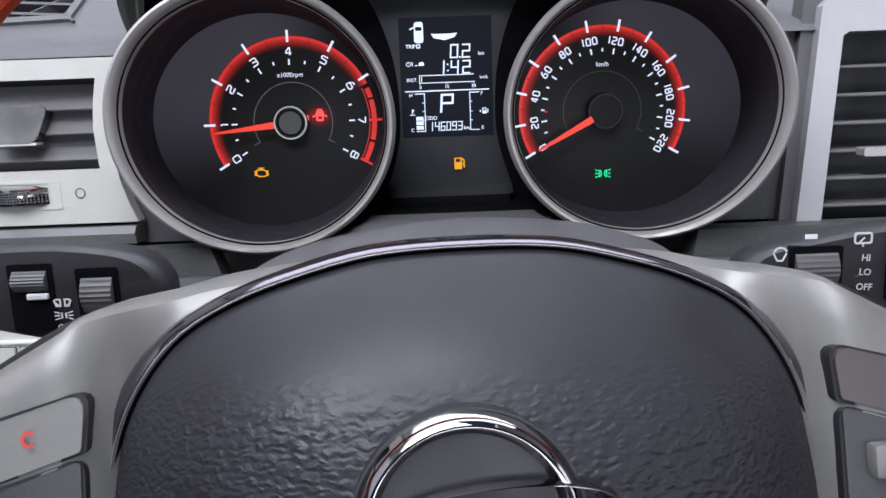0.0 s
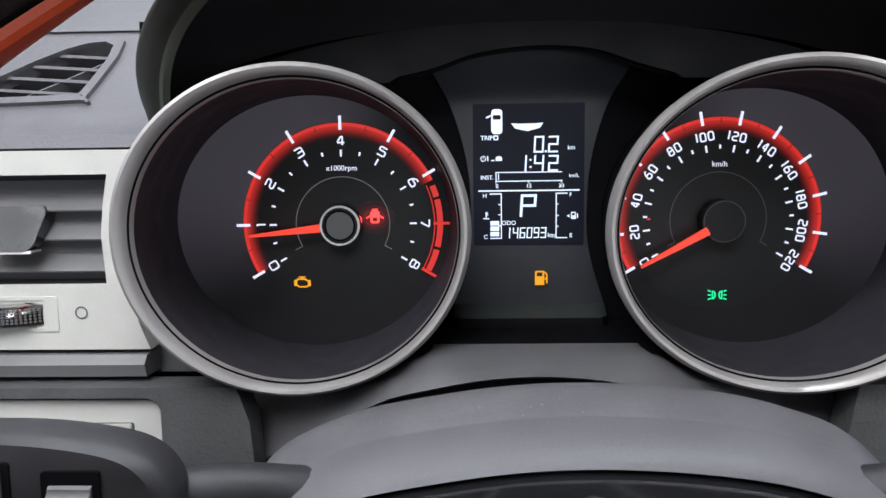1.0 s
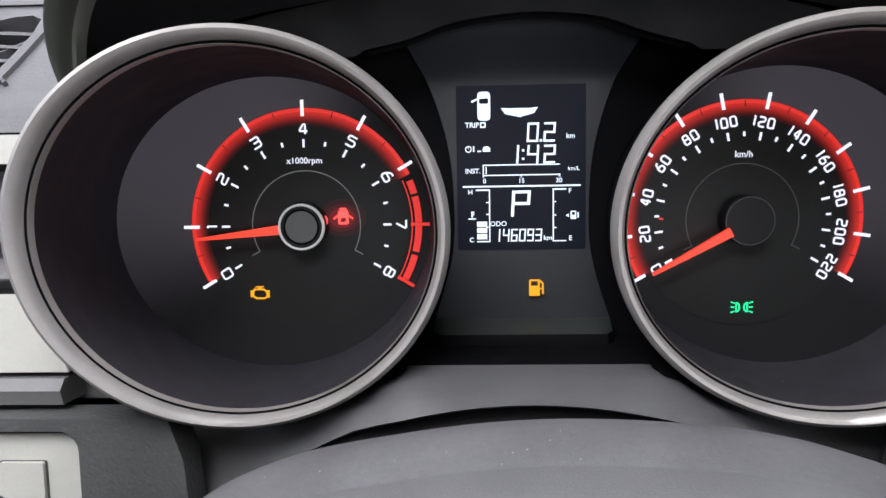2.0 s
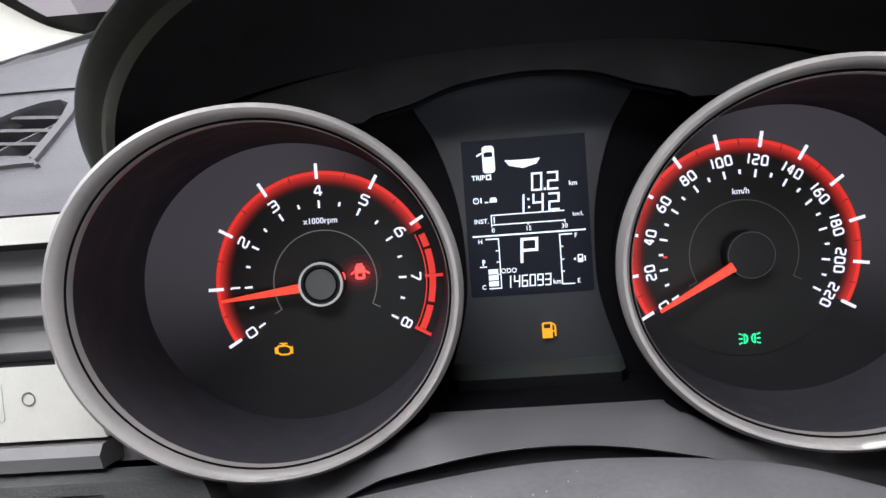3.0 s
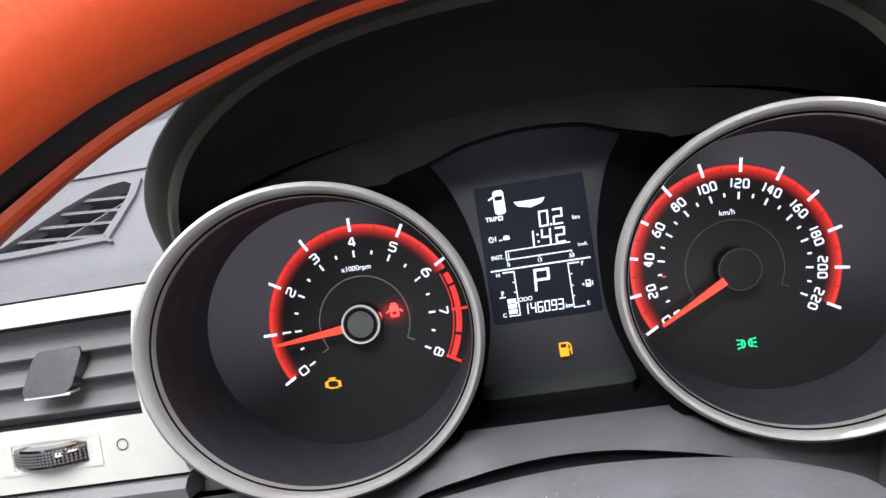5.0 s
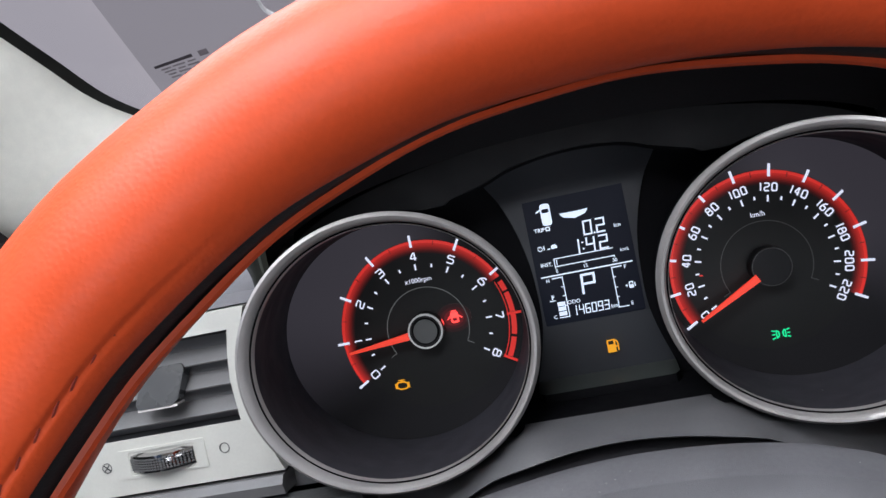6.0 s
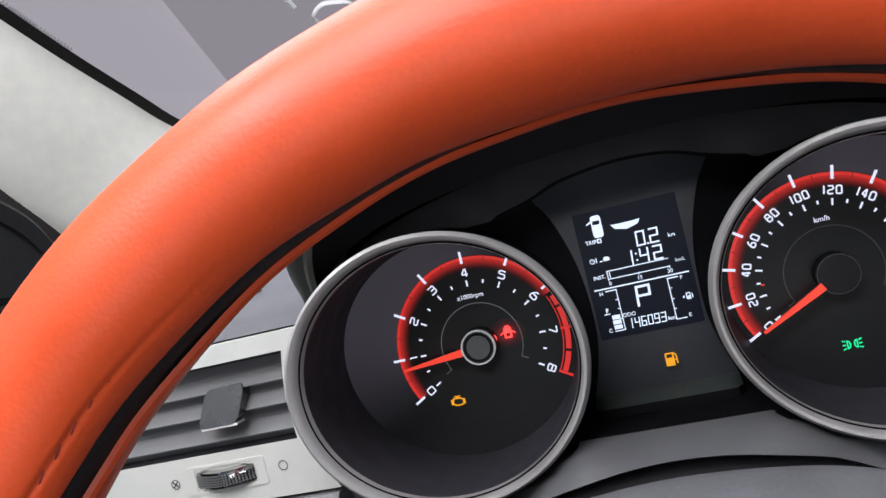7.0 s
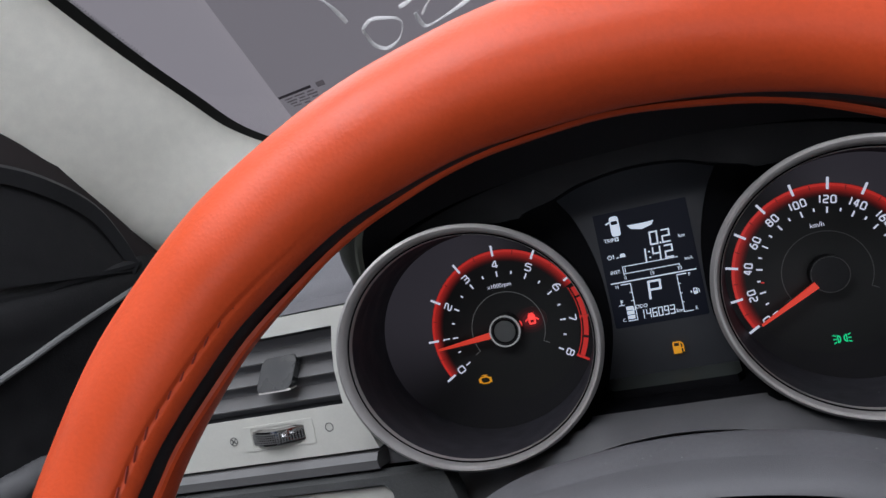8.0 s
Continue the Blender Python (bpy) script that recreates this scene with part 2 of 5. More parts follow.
LCDGLASS.node_tree.nodes["Principled BSDF"].inputs["Specular IOR Level"].default_value = 0.12
REDLAMP = glow("red_warning_light", (1.0, 0.05, 0.04), 2.4)
REDHALO = [glow("painted_red_halo", (1.0, 0.03, 0.05), e, (0.016, 0.0158, 0.0162)) for e in (0.016, 0.05, 0.14)]
AMBER = glow("amber_warning_light", (1.0, 0.42, 0.0), 1.1)
GREEN = glow("green_indicator", (0.02, 0.85, 0.32), 1.3)
REDGLYPH = glow("red_button_light", (1.0, 0.06, 0.05), 0.8)
ARC = glow("dim_grey_line", (0.6, 0.62, 0.6), 0.22)
ARCDIM = glow("faint_grey_line", (0.6, 0.62, 0.6), 0.065)


# ---- building helpers ----
ORIGIN = {}


def thing(name, at, label, category, group="", kind="", base=BASE, scale=1.0):
    ob = new(name)
    ob.empty_display_size = 0.02
    ob.matrix_world = base @ Matrix.Translation(at) @ Matrix.Scale(scale, 4)
    ORIGIN[ob] = Vector(at)
    return tagged(ob, label, category, group, kind)


def part(name, bm, material, parent, label="", kind="", smooth=35):
    o = ORIGIN[parent]
    bmesh.ops.translate(bm, verts=bm.verts, vec=-o)
    bmesh.ops.recalc_face_normals(bm, faces=bm.faces)
    me = bpy.data.meshes.new(name)
    if smooth:
        cut = math.cos(radians(smooth))
        for f in bm.faces:
            f.smooth = True
        for e in bm.edges:
            if len(e.link_faces) == 2 and e.link_faces[0].normal.dot(e.link_faces[1].normal) < cut:
                e.smooth = False
    bm.to_mesh(me)
    bm.free()
    me.materials.append(material)
    ob = new(name, me)
    ob.parent = parent
    ORIGIN[ob] = o
    return tagged(ob, label, kind=kind)


def solid(name, bm, material, at, label, category, group="", kind="", base=BASE, smooth=35):
    """A thing that is one mesh."""
    bmesh.ops.translate(bm, verts=bm.verts, vec=-Vector(at))
    bmesh.ops.recalc_face_normals(bm, faces=bm.faces)
    me = bpy.data.meshes.new(name)
    cut = math.cos(radians(smooth))
    for f in bm.faces:
        f.smooth = True
    for e in bm.edges:
        if len(e.link_faces) == 2 and e.link_faces[0].normal.dot(e.link_faces[1].normal) < cut:
            e.smooth = False
    bm.to_mesh(me)
    bm.free()
    me.materials.append(material)
    ob = new(name, me)
    ob.matrix_world = base @ Matrix.Translation(at)
    ORIGIN[ob] = Vector(at)
    return tagged(ob, label, category, group, kind)


def bevel(bm, width, segments=2, angle=30):
    es = [e for e in bm.edges if len(e.link_faces) == 2 and e.calc_face_angle(0) > radians(angle)]
    if es and width:
        bmesh.ops.bevel(bm, geom=es, offset=width, segments=segments, profile=0.5, affect="EDGES", clamp_overlap=True)
    return bm


def box(x0, x1, y0, y1, z0, z1, width=0.0, m=None, bm=None):
    b = bmesh.new()
    bmesh.ops.create_cube(b, size=1)
    bmesh.ops.scale(b, vec=(x1 - x0, y1 - y0, z1 - z0), verts=b.verts)
    bmesh.ops.translate(b, vec=((x0 + x1) / 2, (y0 + y1) / 2, (z0 + z1) / 2), verts=b.verts)
    bevel(b, width)
    if m is not None:
        b.transform(m)
    return merge(bm, b)


def merge(bm, b):
    if bm is None:
        return b
    me = bpy.data.meshes.new("join")
    b.to_mesh(me)
    b.free()
    bm.from_mesh(me)
    bpy.data.meshes.remove(me)
    return bm


def loft(loops, closed=True, cap=(False, False), bm=None):
    """Skin a row of point loops of equal length."""
    b = bmesh.new()
    rows = [[b.verts.new(p) for p in lp] for lp in loops]
    n = len(rows[0])
    for r, s in zip(rows, rows[1:]):
        for i in range(n if closed else n - 1):
            j = (i + 1) % n
            b.faces.new((r[i], r[j], s[j], s[i]))
    for flag, r in zip(cap, (rows[0], rows[-1])):
        if flag:
            b.faces.new(r)
    return merge(bm, b)


def prism(outline, y0, y1, width=0.0, bm=None, m=None, segments=2):
    """A plate from an outline in x, z, from y0 (front) to y1."""
    b = bmesh.new()
    fr = [b.verts.new((x, y0, z)) for x, z in outline]
    bk = [b.verts.new((x, y1, z)) for x, z in outline]
    b.faces.new(fr)
    b.faces.new(bk[::-1])
    for i in range(len(fr)):
        j = (i + 1) % len(fr)
        b.faces.new((fr[i], fr[j], bk[j], bk[i]))
    bevel(b, width, segments, 50)
    if m is not None:
        b.transform(m)
    return merge(bm, b)


def holed(outer, inner, y0, y1, m=None, bm=None):
    """A plate in x, z with an opening through it."""
    b = bmesh.new()
    for y in (y0, y1):
        es = []
        for lp in (outer, inner):
            vs = [b.verts.new((x, y, z)) for x, z in lp]
            es += [b.edges.new((vs[i], vs[(i + 1) % len(vs)])) for i in range(len(vs))]
        bmesh.ops.triangle_fill(b, edges=es, use_beauty=True, use_dissolve=False)
    for lp in (outer, inner):
        vs = [[b.verts.new((x, y, z)) for x, z in lp] for y in (y0, y1)]
        for i in range(len(lp)):
            j = (i + 1) % len(lp)
            b.faces.new((vs[0][i], vs[0][j], vs[1][j], vs[1][i]))
    bmesh.ops.remove_doubles(b, verts=b.verts, dist=1e-6)
    if m is not None:
        b.transform(m)
    return merge(bm, b)


def rounded(x0, x1, z0, z1, r, n=5):
    pts = []
    for cx, cz, a in ((x1 - r, z1 - r, 0), (x0 + r, z1 - r, 90), (x0 + r, z0 + r, 180), (x1 - r, z0 + r, 270)):
        for i in range(n + 1):
            t = radians(a + 90 * i / n)
            pts.append((cx + r * math.cos(t), cz + r * math.sin(t)))
    return pts


def smooth_line(pts, n=6, closed=False):
    """Catmull-Rom points through pts."""
    pts = [Vector(p) for p in pts]
    out, k = [], len(pts)
    for i in range(k if closed else k - 1):
        if closed:
            a, b, c, d = (pts[(i + o) % k] for o in (-1, 0, 1, 2))
        else:
            a, b, c, d = pts[max(i - 1, 0)], pts[i], pts[i + 1], pts[min(i + 2, k - 1)]
        for s in range(n):
            t = s / n
            out.append(0.5 * (2 * b + (c - a) * t + (2 * a - 5 * b + 4 * c - d) * t * t + (3 * b - a - 3 * c + d) * t ** 3))
    if not closed:
        out.append(pts[-1])
    return out


def sweep(path, radius, n=8, closed=False, flat=1.0, bm=None):
    """A round bar along a path."""
    path = [Vector(p) for p in path]
    k, loops = len(path), []
    for i, p in enumerate(path):
        a = path[(i - 1) % k] if closed or i else path[0]
        c = path[(i + 1) % k] if closed or i < k - 1 else path[-1]
        t = (c - a).normalized()
        side = t.cross(Vector((0, 1, 0)))
        side = side.normalized() if side.length > 1e-5 else Vector((1, 0, 0))
        up = side.cross(t).normalized()
        r = radius(i / max(k - 1, 1)) if callable(radius) else radius
        loops.append([p + side * r * math.cos(2 * math.pi * j / n) + up * flat * r * math.sin(2 * math.pi * j / n) for j in range(n)])
    if closed:
        loops.append(loops[0])
    b = loft(loops, True, (not closed, not closed))
    bmesh.ops.remove_doubles(b, verts=b.verts, dist=1e-7)
    return merge(bm, b)


def ring_strip(cx, cz, r0, r1, a0, a1, y, n=64, bm=None):
    """A flat arc band facing the driver; angles in degrees, anticlockwise from the right."""
    lo, hi = [], []
    for i in range(n + 1):
        a = radians(a0 + (a1 - a0) * i / n)
        lo.append((cx + r0 * math.cos(a), y, cz + r0 * math.sin(a)))
        hi.append((cx + r1 * math.cos(a), y, cz + r1 * math.sin(a)))
    return loft([lo, hi], False, bm=bm)


def bar2(x0, z0, x1, z1, w, y, t=0.0003, bm=None):
    """A thin flat stroke from one point to another."""
    d = Vector((x1 - x0, z1 - z0)).normalized() * (w / 2)
    s = Vector((-d.y, d.x))
    q = [(x0 + s.x, z0 + s.y), (x0 - s.x, z0 - s.y), (x1 - s.x, z1 - s.y), (x1 + s.x, z1 + s.y)]
    return prism(q, y, y + t, bm=bm)


def words(text, size, cx, cz, y, turn=0.0, bold=0.0, wide=1.0, m=None, bm=None):
    """Lettering with the built-in font, centred, facing the driver."""
    cu = bpy.data.curves.new("letters", "FONT")
    cu.body, cu.size, cu.align_x, cu.align_y, cu.offset = text, size, "CENTER", "CENTER", bold
    cu.resolution_u = 3
    ob = new("letters", cu)
    me = bpy.data.meshes.new_from_object(ob.evaluated_get(bpy.context.evaluated_depsgraph_get()))
    bpy.data.objects.remove(ob)
    bpy.data.curves.remove(cu)
    b = bmesh.new()
    b.from_mesh(me)
    bpy.data.meshes.remove(me)
    xs, zs = [v.co.x for v in b.verts], [v.co.y for v in b.verts]
    mx, mz = (min(xs) + max(xs)) / 2, (min(zs) + max(zs)) / 2
    c, s = math.cos(radians(turn)), math.sin(radians(turn))
    for v in b.verts:
        u, w = (v.co.x - mx) * wide, v.co.y - mz
        v.co = Vector((cx + u * c - w * s, y, cz + u * s + w * c))
    if m is not None:
        b.transform(m)
    return merge(bm, b)


SEG = {"a": ((0, 1), (1, 1)), "b": ((1, 1), (1, .5)), "c": ((1, .5), (1, 0)), "d": ((0, 0), (1, 0)), "e": ((0, .5), (0, 0)), "f": ((0, 1), (0, .5)), "g": ((0, .5), (1, .5))}
LIT = {"0": "abcdef", "1": "bc", "2": "abged", "3": "abgcd", "4": "fgbc", "6": "afgedc", "9": "abfgcd", "P": "abfge"}


def segments(ch, x, z, w, h, t, y):
    """One seven-segment figure, a single flat piece, with its lower left corner at x, z."""
    b, g = bmesh.new(), t / 2

    def quad(x0, x1, z0, z1):
        b.faces.new([b.verts.new((x + px + 0.06 * pz, y, z + pz)) for px, pz in ((x0, z0), (x1, z0), (x1, z1), (x0, z1))])

    ends = set()
    for s in LIT[ch]:
        (ax, az), (bx, bz) = SEG[s]
        ends |= {(ax, az), (bx, bz)}
        if az == bz:
            quad(g, w - g, az * h - g, az * h + g)
        else:
            quad(ax * w - g, ax * w + g, bz * h + g, az * h - g)
    for ex, ez in ends:
        quad(ex * w - g, ex * w + g, ez * h - g, ez * h + g)
    bmesh.ops.remove_doubles(b, verts=b.verts, dist=1e-6)
    ex = bmesh.ops.extrude_face_region(b, geom=list(b.faces))
    bmesh.ops.translate(b, verts=[v for v in ex["geom"] if isinstance(v, bmesh.types.BMVert)], vec=(0, 0.0003, 0))
    return b


# squared, wide figures of the dials: strokes in a unit box
FIGURE = {
    "0": [[(0.5, 0), (0, 0), (0, 1), (1, 1), (1, 0), (0.5, 0)]],
    "1": [[(0.15, 0.98), (0.62, 0.98), (0.62, 0)]],
    "2": [[(0, 1), (1, 1), (1, 0.56), (0, 0.44), (0, 0), (1, 0)]],
    "3": [[(0, 1), (1, 1), (1, 0.52), (0.25, 0.52)], [(0.9, 0.52), (1, 0.5), (1, 0), (0, 0)]],
    "4": [[(0.74, 0), (0.74, 1), (0.55, 1), (0, 0.30), (1.02, 0.30)]],
    "5": [[(1, 1), (0.05, 1), (0, 0.58), (1, 0.58), (1, 0), (0, 0)]],
    "6": [[(0.82, 1), (0.45, 1), (0, 0.5), (0, 0), (1, 0), (1, 0.56), (0.08, 0.56)]],
    "7": [[(0, 1), (1, 1), (0.36, 0)]],
    "8": [[(0.5, 0.53), (0.06, 0.53), (0.06, 1), (0.94, 1), (0.94, 0.53), (0.5, 0.53)], [(0.5, 0.53), (0, 0.53), (0, 0), (1, 0), (1, 0.53), (0.5, 0.53)]],
}


def figures(text, high, wide, stroke_w, cx, cz, y, turn):
    """Figures of even strokes with rounded corners, centred, facing the driver."""
    widths = [wide * (0.42 if ch == "1" else 1.0) for ch in text]
    gap = stroke_w * 1.75
    x = -(sum(widths) + gap * (len(text) - 1)) / 2
    c, s = math.cos(radians(turn)), math.sin(radians(turn))
    bm = None
    for ch, w in zip(text, widths):
        for line in FIGURE[ch]:
            pts = [Vector((x + px * w, (pz - 0.5) * high)) for px, pz in line]
            soft = [pts[0]]
            for p, q, t in zip(pts, pts[1:], pts[2:]):
                d = min(0.26 * high, 0.45 * (p - q).length, 0.45 * (t - q).length)
                a, b = q + (p - q).normalized() * d, q + (t - q).normalized() * d
                soft += [(1 - k) ** 2 * a + 2 * k * (1 - k) * q + k * k * b for k in (0, 0.25, 0.5, 0.75, 1)]
            soft.append(pts[-1])
            lo, hi = [], []
            for i, p in enumerate(soft):
                d = (soft[min(i + 1, len(soft) - 1)] - soft[max(i - 1, 0)]).normalized() * stroke_w / 2
                for row, k in ((lo, -1), (hi, 1)):
                    u, v = p.x - k * d.y, p.y + k * d.x
                    row.append((cx + u * c - v * s, y, cz + u * s + v * c))
            bm = loft([lo, hi], False, bm=bm)
        x += w + gap
    return bm


def mirror_x(bm):
    for v in bm.verts:
        v.co.x = -v.co.x
    bmesh.ops.reverse_faces(bm, faces=bm.faces)
    return bm


# ---- setting: cabin shell and what lies outside ----
def shell(name, bm, material, label, kind="structure"):
    return solid(name, bm, material, (0, 0, 0), label, name.split("_")[0], kind=kind, base=Matrix())


shell("ground", box(-30, 30, -30, 30, -0.06, 0.0), CONCRETE, "grey concrete ground around the parked car")
shell("backdrop", box(-14, 14, 3.6, 3.8, 0.0, 6.0), WALL, "pale grey glowing backdrop wall beyond the windscreen")
# invented panel, its slanted edge fitted to the camera's view through the glass
shell("backdrop_panel", prism([(-1.23, 0.0), (-1.81, 1.10), (-2.09, 1.81), (-2.63, 3.2), (-3.03, 4.2), (9, 4.2), (9, 0.0)], 3.50, 3.598), WALLDARK, "made-up darker grey glowing panel with a slanted edge, before the wall")
shell("floor", box(-0.62, 1.15, -2.2, 0.45, 0.36, 0.40), CARPET, "dark carpeted floor of the car")
# the roof opening is made up, to let the overhead fill lamp in
shell("ceiling", holed([(-0.50, -2.2), (1.05, -2.2), (1.05, -0.22), (-0.50, -0.22)], rounded(-0.40, 0.26, -0.74, -0.26, 0.05), -1.64, -1.60, Matrix(((1, 0, 0, 0), (0, 0, 1, 0), (0, -1, 0, 0), (0, 0, 0, 1)))), PILLAR, "pale grey headliner with an added opening for the overhead fill lamp")
shell("wall_rear", holed([(-0.55, 0.38), (1.10, 0.38), (1.10, 1.62), (-0.55, 1.62)], rounded(-0.30, 0.80, 1.16, 1.56, 0.05), -2.24, -2.2), DOOR, "dark unseen rear bulkhead of the cabin with an opening for the rear fill lamp")
shell("wall_right", holed(rounded(-2.2, 0.45, 0.38, 1.60, 0.02), rounded(-1.9, 0.1, 1.10, 1.52, 0.06), 0.0, 0.05, pose(1.15, 0, 0, 0, 0, 90)), DOOR, "dark passenger side of the cabin with window openings")

# ---- windscreen and pillar ----
# the windscreen's plane: through these points of its lower and upper edge
W_LOW, W_SLOPE = Vector((0, 0.31, 0.214)), -0.62


def on_screen(x, y, lift=0.0):
    return Vector((x, y + lift * 0.53, W_LOW.z + (y - W_LOW.y) * W_SLOPE + lift * 0.85))


def screen_strip(a, b, bm=None):
    return loft([a, b], False, bm=bm)


windscreen = thing("window_1", (0, 0.31, 0.21), "sloping clear windscreen with black printed border and marker writing", "windscreen", kind="structure")
EDGE = [(-0.340, 0.3300), (-0.372, 0.3200), (-0.393, 0.3040), (-0.4170, 0.2700), (-0.4300, 0.2250), (-0.4440, 0.1750), (-0.4560, 0.1200), (-0.4660, 0.0600), (-0.490, -0.08), (-0.51, -0.22)]
edge = smooth_line([(x, y, 0) for x, y in EDGE], 5)
pane = loft([[on_screen(p.x, p.y) for p in edge], [on_screen(1.05, p.y) for p in edge]], False)
glass_pane = part("pane", pane, CLEAR, windscreen)
glass_pane.visible_shadow = False
bm = screen_strip([on_screen(p.x - 0.004, p.y, -0.003) for p in edge], [on_screen(p.x + 0.0145, p.y, -0.003) for p in edge])
bm = screen_strip([on_screen(-0.382 + x / 20, 0.345, -0.003) for x in range(0, 30)], [on_screen(-0.382 + x / 20, 0.3055, -0.003) for x in range(0, 30)], bm=bm)
part("border", bm, FRIT, windscreen, "black printed glass border")
bm = bmesh.new()
upper = [p for p in smooth_line([(x, y, 0) for x, y in EDGE], 60) if p.y < 0.17]
last = upper[0]
for p in upper:
    if (p - last).length > 0.0019:
        last = p
        for k in range(3):
            r = 0.00062 - 0.00014 * k
            q = on_screen(p.x + 0.0153 + 0.0016 * k, p.y + (0.00095 if k % 2 else 0), -0.003)
            box(q.x - r, q.x + r, q.y - r, q.y + r, q.z - 0.0002, q.z + 0.0002, 0, bm=bm)
part("dot_fringe", bm, FRIT, windscreen, kind="stuff")

# the words written on the glass are strokes of a marker
def stroke(pts, r, name):
    line = smooth_line([on_screen(x, y, -0.004) for x, y in pts], 6)
    return part(name, sweep(line, lambda t: r * (0.8 + 0.3 * math.sin(9 * t)), 6, flat=0.3), CHALK, windscreen, "white marker stroke on the glass")


stroke([(-0.2184, 0.2162), (-0.2179, 0.2094), (-0.2066, 0.2031), (-0.1937, 0.2052), (-0.1835, 0.2096), (-0.1822, 0.2174), (-0.1906, 0.2286), (-0.2002, 0.2340), (-0.2095, 0.2350), (-0.2171, 0.2275), (-0.2184, 0.2162)], 0.0017, "marker_ring")
stroke([(-0.252, 0.146), (-0.2417, 0.164), (-0.2331, 0.1796), (-0.2284, 0.1985)], 0.0021, "marker_stroke")
stroke([(-0.1657, 0.2092), (-0.1651, 0.2190), (-0.1606, 0.2253), (-0.1407, 0.2206), (-0.1230, 0.2150), (-0.108, 0.209)], 0.0020, "marker_stroke")
stroke([(-0.1604, 0.2127), (-0.1530, 0.2057), (-0.1471, 0.2010), (-0.138, 0.194)], 0.0014, "marker_stroke")
stroke([(-0.1766, 0.1994), (-0.1665, 0.1973), (-0.1591, 0.1950), (-0.146, 0.190)], 0.0019, "marker_stroke")

STICK = [on_screen(x, y, -0.002) for x, y in ((-0.3430, 0.2540), (-0.2960, 0.2495), (-0.2975, 0.2735), (-0.3420, 0.2740))]
LINES = ((0.03, 0.88, 0.03, 0.17), (0.12, 0.34, 0.27, 0.35), (0.38, 0.66, 0.26, 0.34), (0.72, 0.90, 0.27, 0.34), (0.14, 0.40, 0.43, 0.51), (0.46, 0.62, 0.43, 0.51), (0.68, 0.94, 0.42, 0.50), (0.18, 0.36, 0.59, 0.67), (0.42, 0.70, 0.59, 0.66), (0.76, 0.92, 0.58, 0.65), (0.20, 0.42, 0.76, 0.84), (0.50, 0.66, 0.75, 0.83), (1.02, 1.22, 0.02, 0.26))
for i, (u0, u1, v0, v1) in enumerate(LINES):
    cor = []
    for u, v in ((u0, v0), (u1, v0), (u1, v1), (u0, v1)):
        p, q = STICK[0].lerp(STICK[1], u), STICK[3].lerp(STICK[2], u)
        cor.append(p.lerp(q, v) + Vector((0, -0.0006, -0.0009)))
    bm = bmesh.new()
    bm.faces.new([bm.verts.new(q) for q in cor])
    part("printed_line", bm, INK if i == 0 else GREYINK, windscreen, "dark printed line on the clear glass sticker")

# A-pillar trim beside the windscreen
pil = []
for p in edge:
    q = on_screen(p.x + 0.0005, p.y)
    pil.append([q + Vector((0.000, 0.002, 0.000)), q + Vector((-0.002, -0.004, -0.003)), q + Vector((-0.012, -0.022, -0.012)), q + Vector((-0.045, -0.050, -0.030)), q + Vector((-0.072, -0.060, -0.048)), q + Vector((-0.096, -0.062, -0.070)), q + Vector((-0.112, -0.054, -0.090)), q + Vector((-0.122, -0.038, -0.105)), q + Vector((-0.130, 0.0, -0.118))])
solid("windscreen_pillar", loft(pil, False), PILLAR, (-0.45, 0.2, 0.2), "pale grey trimmed pillar beside the windscreen", "pillar")

# ---- dashboard ----
dash = thing("dashboard", (0, 0.1, -0.2), "grey grained plastic dashboard with charcoal lower panel", "dashboard")
top_profile = [(-0.060, 0.0385), (-0.056, 0.044), (-0.044, 0.0475), (-0.034, 0.0535), (-0.031, 0.057)]
slope0, slope1 = Vector((0, -0.031, 0.057)), Vector((0, 0.006, 0.0955))
upper_profile = [(0.006, 0.0955), (0.018, 0.104), (0.05, 0.109), (0.056, 0.113), (0.09, 0.118), (0.096, 0.124), (0.17, 0.150), (0.285, 0.190), (0.31, 0.18)]
for x0, x1 in ((-0.322, -0.151), (0.151, 1.1)):
    bm = loft([[(x, y, z) for y, z in top_profile] for x in (x0 if x0 > 0 else -0.290, x1)], False)
    part("lower_lip", bm, DASH, dash)
    bm = loft([[(x, y, z) for y, z in upper_profile] for x in (x0, x1)], False)
    part("top_pad", bm, DASH, dash)
part("top_pad", loft([[(x, y, z) for y, z in upper_profile[4:]] for x in (-0.151, 0.151)], False), DASH, dash)
# raised pad beside the hood: its crest climbs towards the hood, with a soft bright edge
crest_z = smooth_line([(-0.3205, 0.1085, 0), (-0.285, 0.1100, 0), (-0.245, 0.1150, 0), (-0.207, 0.1222, 0), (-0.175, 0.1272, 0), (-0.152, 0.1290, 0)], 4)
pad_rows = []
for p in crest_z:
    c = p.y
    pad_rows.append([(p.x, y, z) for y, z in ((0.0050, 0.0962), (0.0100, 0.0998), (0.0200, 0.0998 + 0.55 * (c - 0.0998)), (0.0270, c - 0.0046), (0.0290, c - 0.0018), (0.0315, c - 0.0003), (0.0350, c + 0.0002), (0.0385, c - 0.0008), (0.0415, c - 0.0034), (0.0500, c - 0.0020), (0.100, c + 0.0140), (0.170, max(0.1520, c + 0.0290)), (0.200, 0.1600))])
part("raised_pad", loft(pad_rows, False), DASH, dash, "pale grey raised pad with a rounded crease")
